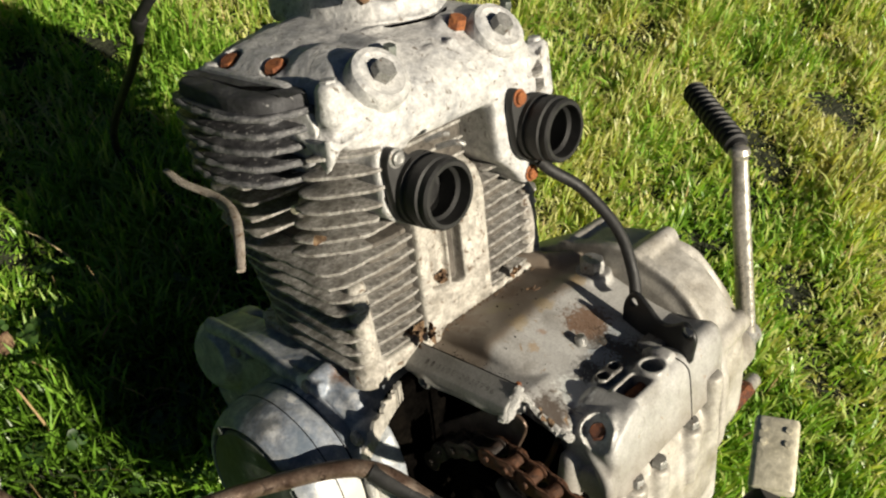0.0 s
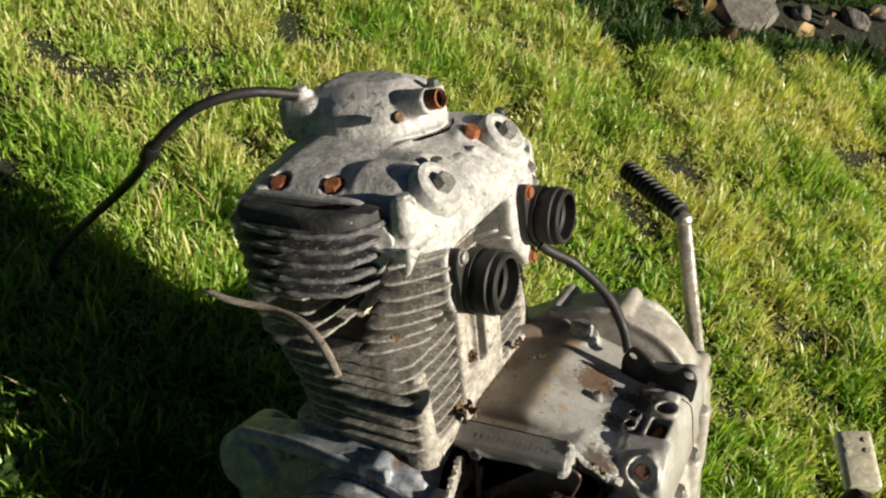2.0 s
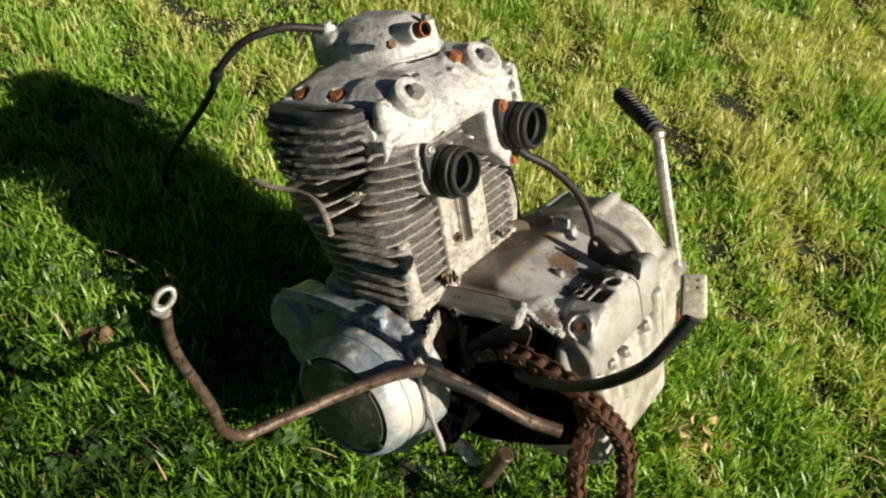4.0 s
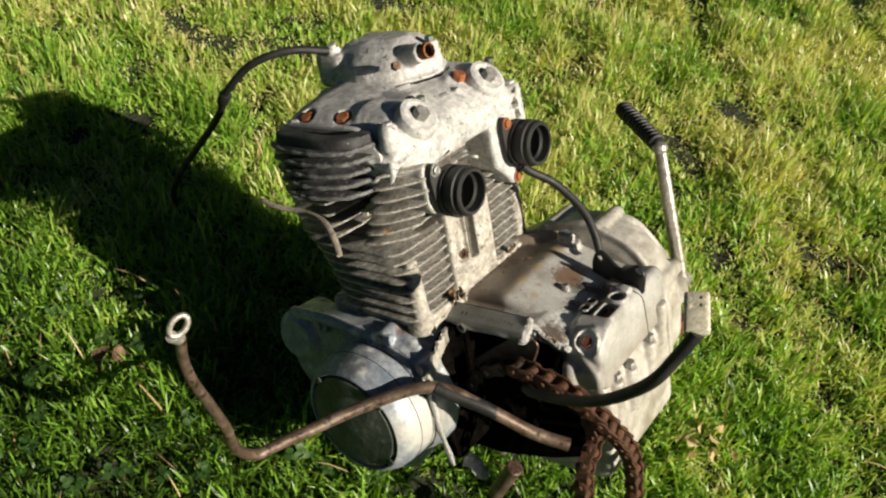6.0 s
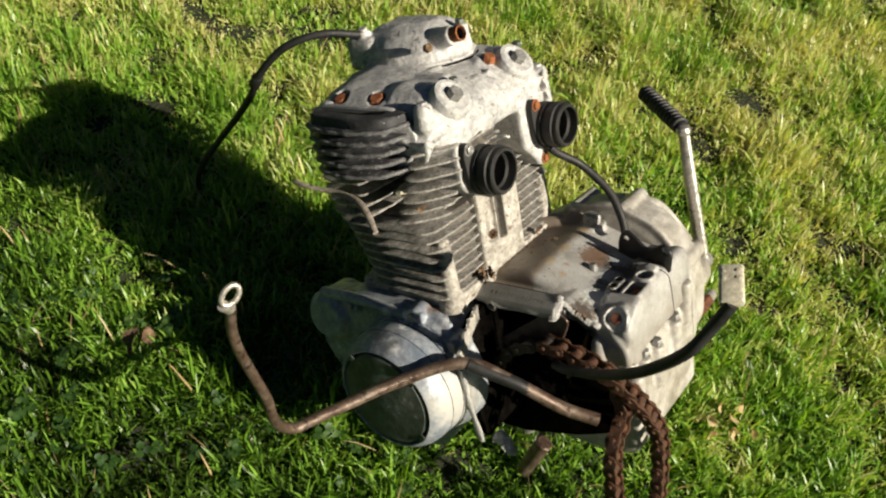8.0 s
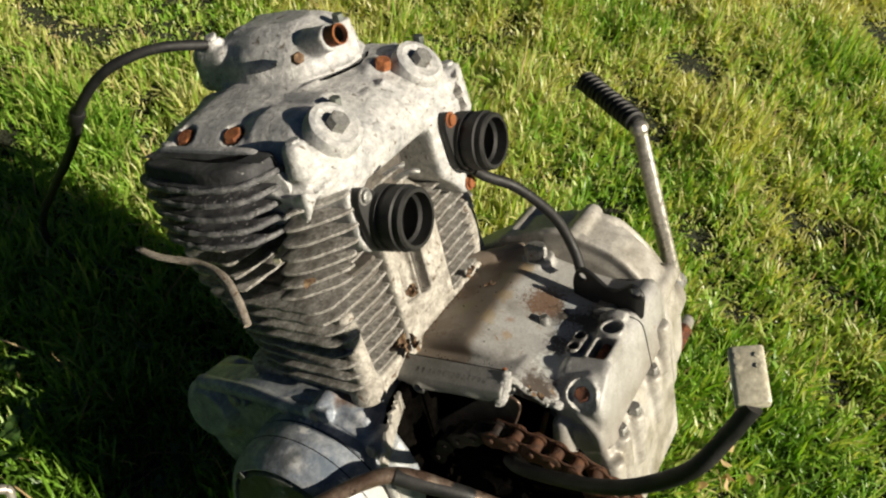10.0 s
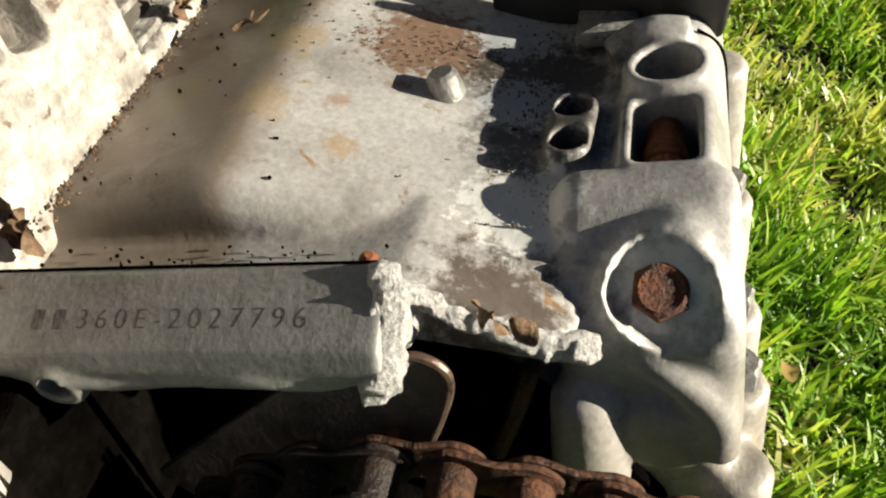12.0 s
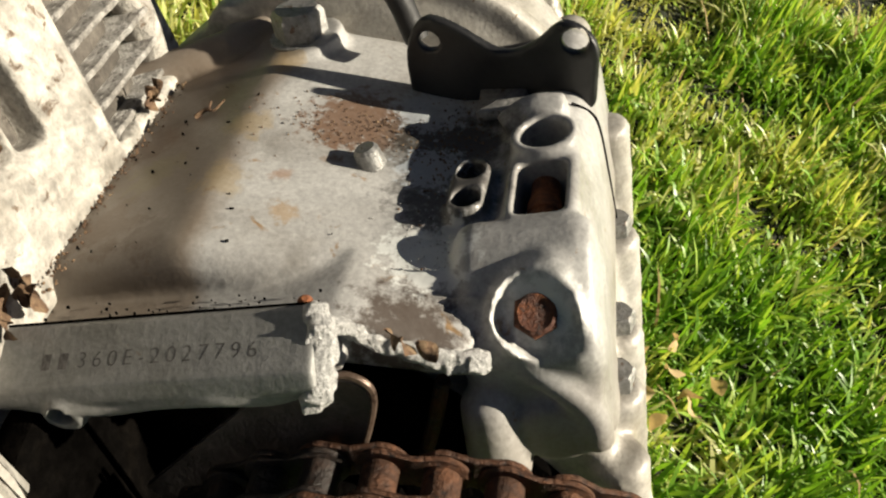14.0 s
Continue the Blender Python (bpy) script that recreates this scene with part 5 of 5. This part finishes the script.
torn("lug", [V(-0.150, 0.048, -0.142), V(-0.151, 0.055, -0.149), V(-0.150, 0.060, -0.157)], (0.0062, 0.0050), engine, 12, ALU_RAW, "pale broken alloy lug", 0.001)

# ---- drive chain ----
PITCH = 0.015875
path = spline([V(-0.112, 0.040, -0.075), V(-0.112, 0.054, -0.058), V(-0.112, 0.078, -0.047), V(-0.112, 0.097, -0.0445), V(-0.112, 0.113, -0.047), V(-0.112, 0.143, -0.056), V(-0.112, 0.162, -0.066), V(-0.106, 0.175, -0.084),
               V(-0.096, 0.180, -0.103), V(-0.080, 0.182, -0.131), V(-0.070, 0.182, -0.160), V(-0.069, 0.180, -0.190), V(-0.072, 0.178, -0.220), V(-0.076, 0.172, -0.255), V(-0.080, 0.160, -0.285), V(-0.085, 0.150, -0.300)], 24)
path2 = spline([V(-0.100, 0.160, -0.092), V(-0.104, 0.166, -0.106), V(-0.117, 0.166, -0.117), V(-0.129, 0.165, -0.127), V(-0.132, 0.163, -0.150), V(-0.130, 0.160, -0.185), V(-0.124, 0.158, -0.225), V(-0.112, 0.150, -0.265), V(-0.105, 0.140, -0.300)], 24)


def joints(line):
    out, need = [line[0]], PITCH
    for p in line[1:]:
        if (p - out[-1]).length >= PITCH:
            out.append(out[-1] + (p - out[-1]).normalized() * PITCH)
    return out


def plates(half, thick=0.0016):
    bm = bmesh.new()
    for s in (-1, 1):
        pts = []
        for a in range(-90, 91, 15):
            pts.append((PITCH / 2 + 0.0072 * math.cos(radians(a)), 0.0072 * math.sin(radians(a))))
        pts.append((0, 0.0053))
        for a in range(90, 271, 15):
            pts.append((-PITCH / 2 + 0.0072 * math.cos(radians(a)), 0.0072 * math.sin(radians(a))))
        pts.append((0, -0.0053))
        rings = [[Vector((x * k, y * k if k < 1 else y, s * half + z)) for x, y in pts] for z, k in ((-thick / 2, 0.96), (-thick / 4, 1), (thick / 4, 1), (thick / 2, 0.96))]
        loft(bm, rings)
    return bm


bm = plates(0.0058)
for x in (-PITCH / 2, PITCH / 2):
    lathe(bm, Vector((x, 0, -0.0050)), Vector((0, 0, 1)), [(0, 0.0046), (0.0006, 0.0051), (0.0094, 0.0051), (0.0100, 0.0046)], 20)
INNER = mesh_of("inner_link", bm, DARK_RUST)
bm = plates(0.0077)
for x in (-PITCH / 2, PITCH / 2):
    lathe(bm, Vector((x, 0, -0.0100)), Vector((0, 0, 1)), [(0, 0.0020), (0.0008, 0.0026), (0.0192, 0.0026), (0.0200, 0.0020)], 14)
OUTER = mesh_of("outer_link", bm, DARK_RUST)
# Dark copy of the link material, with the recess's shade painted in.
LINK_SHADE = surf("shaded_dark_links", [(0.006, 0.004, 0.003), (0.016, 0.010, 0.007), (0.040, 0.020, 0.012)], 160, 800, (0.4, 0.7), 0.1, 0.6, (0.05, 0.02, 0.01), 0.62, 260)
INNER_SHADOWED, OUTER_SHADOWED = INNER.copy(), OUTER.copy()
for me in (INNER_SHADOWED, OUTER_SHADOWED):
    me.materials[0] = LINK_SHADE
chain = tagged(new("drive_chain"), "rusty brown roller chain draped over the sprocket", "chain")
chain.matrix_world = POSE
for line in (path, path2):
    pts = joints(line)
    side_dir = Vector((1, 0, 0))
    for i in range(len(pts) - 1):
        x = (pts[i + 1] - pts[i]).normalized()
        z = (side_dir - x * side_dir.dot(x)).normalized()
        y = z.cross(x)
        m = (pts[i] + pts[i + 1]) / 2
        # Links inside the recess take the copy with painted shade.
        shadowed = line is path and -m.y < 0.086
        add_piece("inner_link" if i % 2 else "outer_link", (INNER_SHADOWED if shadowed else INNER) if i % 2 else (OUTER_SHADOWED if shadowed else OUTER), chain, Matrix(((x.x, y.x, z.x, m.x), (x.y, y.y, z.y, m.y), (x.z, y.z, z.z, m.z), (0, 0, 0, 1))))

# ---- dirt and litter on the engine ----
def crumbs(name, count, spot, size, material, seed, label):
    """Loose grains scattered by spot(rng), which gives a point on the engine."""
    rng = random.Random(seed)
    bm = bmesh.new()
    for _ in range(count):
        p = spot(rng)
        s = rng.uniform(*size)
        m = Matrix.Translation(p) @ Euler((rng.random() * 6, rng.random() * 6, rng.random() * 6)).to_matrix().to_4x4() @ Matrix.Diagonal((s * rng.uniform(0.6, 1.6), s, s * rng.uniform(0.5, 0.9), 1))
        bmesh.ops.create_icosphere(bm, subdivisions=1, radius=1, matrix=m)
    ob = new(name, mesh_of(name, bm, material))
    ob.matrix_world = POSE
    return tagged(ob, label, "dirt", kind="stuff")


def roof_h(c):
    """The height of the gearbox roof at c."""
    return float(np.interp(c, [0.0, 0.056, 0.063, 0.112, 0.136, 0.15], [-0.0014, 0.0044, 0.0030, -0.0143, -0.0178, -0.0128]))


def patch(rc, cc, sr, sc, lift=0.0004):
    def spot(rng):
        r, c = rng.gauss(rc, sr), rng.gauss(cc, sc)
        return V(max(-0.066, r), c, roof_h(c) + lift)
    return spot


crumbs("dirt_crumbs", 320, patch(-0.004, 0.094, 0.007, 0.016), (0.00012, 0.00040), DEBRIS, 1, "brown crumbs of caked dirt on the gearbox roof")
crumbs("dirt_crumbs", 200, patch(-0.012, 0.122, 0.018, 0.006), (0.0002, 0.0005), DEBRIS, 2, "dark crumbs of caked dirt round the bracket")
crumbs("dirt_crumbs", 160, patch(-0.055, 0.122, 0.010, 0.006), (0.0001, 0.0004), ALU_RAW, 3, "pale crumbs of corrosion on the alloy")
crumbs("dirt_crumbs", 40, patch(-0.03, 0.03, 0.035, 0.03), (0.0002, 0.0006), GRIME_SHADE, 4, "scattered dark specks of dirt")
crumbs("dirt_crumbs", 160, lambda g: V(-0.086 + g.gauss(0, 0.004), g.uniform(0.0, 0.10), -0.0085 + g.random() * 0.001), (0.0002, 0.0006), GRIME_SHADE, 5, "dark dirt lying along the ledge")
crumbs("dirt_crumbs", 260, lambda g: V(g.uniform(-0.085, 0.05), g.gauss(0.0185, 0.0022), 0.0002 + g.random() * 0.0010), (0.0002, 0.0007), DEBRIS, 7, "brown dirt along the barrel's foot")


def dry_leaf(bm, p, size, rng):
    """A crumpled scrap of leaf."""
    n = 7
    m = Euler((rng.random() * 6, rng.random() * 6, rng.random() * 6)).to_matrix()
    grid = []
    for i in range(n):
        row = []
        for j in range(4):
            u, w = i / (n - 1) - 0.5, (j / 3 - 0.5) * math.sin(math.pi * (0.06 + 0.88 * i / (n - 1)))
            z = 0.35 * w * w * 4 + 0.25 * math.sin(5 * u + rng.random()) + rng.uniform(-0.06, 0.06)
            row.append(bm.verts.new(p + m @ Vector((u * size, w * size * 0.7, z * size * 0.5))))
        grid.append(row)
    for i in range(n - 1):
        for j in range(3):
            bm.faces.new((grid[i][j], grid[i + 1][j], grid[i + 1][j + 1], grid[i][j + 1]))


def leaf_thing(name, spots, material, label, seed, world=False):
    rng = random.Random(seed)
    bm = bmesh.new()
    for p, s in spots:
        dry_leaf(bm, p, s, rng)
    ob = new(name, mesh_of(name, bm, material, 80))
    if not world:
        ob.matrix_world = POSE
    return tagged(ob, label, "leaf litter", kind="stuff")


rng = random.Random(8)
leaf_thing("leaf_litter", [(V(-0.090 + rng.gauss(0, 0.006), 0.010 + rng.gauss(0, 0.006), 0.004 + rng.random() * 0.006), rng.uniform(0.006, 0.013)) for _ in range(22)], DEBRIS, "curled dry leaves caught at the barrel's foot", 1)
leaf_thing("leaf_litter", [(V(-0.062 + rng.gauss(0, 0.004), 0.0130, 0.036 + rng.random() * 0.005), rng.uniform(0.005, 0.010)) for _ in range(14)], DEBRIS, "curled dry leaves lodged between the barrel's ribs", 2)
leaf_thing("leaf_litter", [(V(0.010 + rng.gauss(0, 0.004), 0.019, 0.007 + rng.random() * 0.004), rng.uniform(0.004, 0.008)) for _ in range(8)], DEBRIS, "curled dry leaves at the barrel's foot", 3)
leaf_thing("leaf_litter", [(V(-0.157, 0.010, 0.108), 0.010), (V(-0.155, 0.006, 0.106), 0.008)], DEBRIS, "scrap of dry leaf between two fins", 4)
leaf_thing("leaf_litter", [(V(-0.094, 0.118 + 0.004 * i, -0.0125 - 0.0024 * i), 0.007) for i in range(3)], DEBRIS, "scraps of dry leaf behind the broken rim", 5)
bm = bmesh.new()
tube(bm, [V(0.000, 0.036, 0.0030), V(0.002, 0.040, 0.0042), V(0.001, 0.043, 0.0040), V(0.005, 0.046, 0.0052)], lambda t: 0.0009 - 0.0006 * t, 6)
tube(bm, [V(0.001, 0.041, 0.0040), V(0.005, 0.041, 0.0052)], 0.0005, 6)
ob = new("twig", mesh_of("twig", bm, DEBRIS))
ob.matrix_world = POSE
tagged(ob, "small dark curled twig on the gearbox roof", "twig")
bm = bmesh.new()
lathe(bm, V(-0.0870, 0.0960, -0.0080), V(-0.2, 0.3, 1), [(0, 0.0012), (0.002, 0.0022), (0.005, 0.0020), (0.0065, 0.0008)], 12)
ob = new("berry_scrap", mesh_of("berry_scrap", bm, RUST))
ob.matrix_world = POSE
tagged(ob, "small orange scrap of plant on the ledge", "plant scrap")


# ---- weeds, leaves and the bed on the lawn ----
def clover(name, x, y, size, tall, seed, material=CLOVER, label="small green clover plant in the lawn"):
    """A low plant: thin stems, each with three round leaflets."""
    rng = random.Random(seed)
    bm = bmesh.new()
    z = hill(x, y)
    for _ in range(rng.randint(3, 6)):
        a = rng.uniform(0, 6.28)
        top = Vector((x + math.cos(a) * size * rng.uniform(0.2, 1.2), y + math.sin(a) * size * rng.uniform(0.2, 1.2), z + tall * rng.uniform(0.7, 1.15)))
        tube(bm, [Vector((x, y, z - 0.003)), Vector((x, y, z)).lerp(top, 0.6) + Vector((0, 0, 0.006)), top], 0.0006, 5, 4)
        a0 = rng.uniform(0, 6.28)
        tilt = Vector((rng.uniform(-0.4, 0.4), rng.uniform(-0.4, 0.4), 1)).normalized()
        e1 = tilt.cross(Vector((1, 0.2, 0))).normalized()
        e2 = tilt.cross(e1)
        for k in range(3):
            b = a0 + k * 2.094
            c = top + (e1 * math.cos(b) + e2 * math.sin(b)) * size * 0.42
            centre = bm.verts.new(c - tilt * size * 0.05)
            rim = [bm.verts.new(c + (e1 * math.cos(q) + e2 * math.sin(q)) * size * 0.40 + tilt * size * 0.06 * math.cos(2 * (q - b))) for q in [2 * math.pi * i / 9 for i in range(9)]]
            for i in range(9):
                bm.faces.new((centre, rim[i], rim[(i + 1) % 9]))
    return tagged(new(name, mesh_of(name, bm, material, 80)), label, "weed", "weeds in the lawn")


for i, (x, y, s) in enumerate(((-0.215, 0.465, 0.013), (-0.256, 0.471, 0.011), (-0.027, 0.318, 0.017), (-0.305, 0.370, 0.012), (-0.355, 0.349, 0.013), (-0.309, 0.328, 0.010), (-0.174, 0.353, 0.012), (-0.255, 0.286, 0.012), (-0.13, 0.30, 0.011), (-0.39, 0.31, 0.012), (-0.33, 0.42, 0.010), (0.06, 0.25, 0.011))):
    clover("clover", x, y, s * 0.75, 0.034, 40 + i)


def clover_carpet(count, area, seed):
    """Low clover between the blades, too many plants to count: pairs of stems with three leaflets each."""
    rng = random.Random(seed)
    bm = bmesh.new()
    x0, x1, y0, y1 = area
    for _ in range(count):
        x, y = rng.uniform(x0, x1), rng.uniform(y0, y1)
        if noise.noise(Vector((x * 9, y * 9, 4.0))) < -0.05:
            continue
        top = Vector((x, y, hill(x, y) + rng.uniform(0.012, 0.034)))
        tilt = Vector((rng.uniform(-0.6, 0.6), rng.uniform(-0.6, 0.6), 1)).normalized()
        e1 = tilt.cross(Vector((1, 0.2, 0))).normalized()
        e2 = tilt.cross(e1)
        size, a0 = rng.uniform(0.005, 0.010), rng.uniform(0, 6.28)
        stem = [Vector((x + rng.uniform(-0.01, 0.01), y + rng.uniform(-0.01, 0.01), hill(x, y) - 0.002)), top]
        side_way = e1 * 0.0005
        bm.faces.new([bm.verts.new(p) for p in (stem[0] - side_way, stem[0] + side_way, stem[1] + side_way, stem[1] - side_way)])
        for k in range(3):
            b = a0 + k * 2.094
            c = top + (e1 * math.cos(b) + e2 * math.sin(b)) * size * 0.55
            centre = bm.verts.new(c - tilt * size * 0.08)
            rim = [bm.verts.new(c + (e1 * math.cos(q) + e2 * math.sin(q)) * size * 0.5 + tilt * size * 0.10 * math.cos(2 * (q - b))) for q in [2 * math.pi * i / 7 for i in range(7)]]
            for i in range(7):
                bm.faces.new((centre, rim[i], rim[(i + 1) % 7]))
    return new("clover_carpet", mesh_of("clover_carpet", bm, CLOVER, 80))


tagged(clover_carpet(450, (-0.70, 0.12, 0.05, 0.62), 61), "dark green clover growing thickly through the lawn", "clover", kind="stuff")
leaf_thing("dead_leaf", [(Vector((-0.251, 0.438, 0.040)), 0.035), (Vector((-0.235, 0.450, 0.036)), 0.022)], DEBRIS, "curled brown dead leaves on the lawn", 12, True)
leaf_thing("dead_leaf", [(Vector((0.45 + 0.03 * math.sin(9 * i), 0.323 + 0.02 * math.cos(5 * i), 0.034)), 0.016) for i in range(9)], STRAW, "scraps of dry leaf on the lawn", 13, True)
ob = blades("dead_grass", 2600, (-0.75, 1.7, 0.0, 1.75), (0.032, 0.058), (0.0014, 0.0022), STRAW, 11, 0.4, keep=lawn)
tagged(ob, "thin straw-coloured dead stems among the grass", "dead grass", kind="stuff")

def stone(name, x, y, size, seed, label):
    bm = bmesh.new()
    bmesh.ops.create_icosphere(bm, subdivisions=3, radius=1)
    off = Vector((seed * 3.1, seed * 1.7, 0))
    for v in bm.verts:
        n = v.co.normalized()
        v.co = n * (1 + 0.35 * noise.noise(n * 1.3 + off) + 0.12 * noise.noise(n * 4 + off))
        v.co = Vector((v.co.x * size, v.co.y * size * 0.7, v.co.z * size * 0.5))
    ob = new(name, mesh_of(name, bm, STONE, 50))
    ob.location, ob.rotation_euler = (x, y, hill(x, y) + size * 0.22), (0, 0, seed)
    return tagged(ob, label, "stone", "stones in the bed")


bm = bmesh.new()
slab = rounded([(-0.085, -0.035), (-0.02, -0.060), (0.07, -0.030), (0.095, 0.030), (0.02, 0.062), (-0.06, 0.040)], 0.012, 3)
rings = [[Vector((p.x * k, p.y * k, z + 0.006 * noise.noise(Vector((p.x * 30, p.y * 30, z * 90))))) for p in slab] for z, k in ((0.0, 0.94), (0.008, 1.0), (0.022, 0.98), (0.028, 0.90))]
loft(bm, rings)
ob = part("stone_slab", bm, STONE, None, "", 30)
ob.location, ob.rotation_euler = (1.06, 1.465, hill(1.06, 1.465) - 0.004), (0.10, -0.06, 0.35)
tagged(ob, "flat broken grey stone slab lying in shaded soil", "stone", "stones in the bed")
for i, (x, y, s) in enumerate(((1.22, 1.50, 0.030), (1.36, 1.50, 0.036), (1.45, 1.53, 0.040), (1.17, 1.56, 0.022))):
    stone("stone", x, y, s, i + 1, "weathered brown stone lying in dark soil")
rng = random.Random(21)
leaf_thing("dead_leaf", [(Vector((rng.uniform(0.7, 1.8), rng.uniform(1.33, 1.9), 0.012 + rng.random() * 0.01)), rng.uniform(0.02, 0.06)) for _ in range(60)], DEBRIS, "brown dead leaves strewn over dark soil", 22, True)
leaf_thing("dead_leaf", [(Vector((rng.uniform(0.9, 1.6), rng.uniform(1.36, 1.7), 0.02)), rng.uniform(0.03, 0.06)) for _ in range(5)], STRAW, "yellowed dead leaves on dark soil", 23, True)
# Dark leaf colour here paints the shade that lies over the bed.
ob = blades("grass_edge", 70000, (0.55, 2.2, 1.2, 2.2), (0.02, 0.045), (0.0022, 0.0045), CLOVER, 17, 0.1, keep=lambda x, y: in_shaded_bed(x, y) and not (0.95 < x < 1.5 and 1.40 < y < 1.56))
tagged(ob, "thin dark grass over the bed, its shade put into the colour", "grass", kind="stuff")
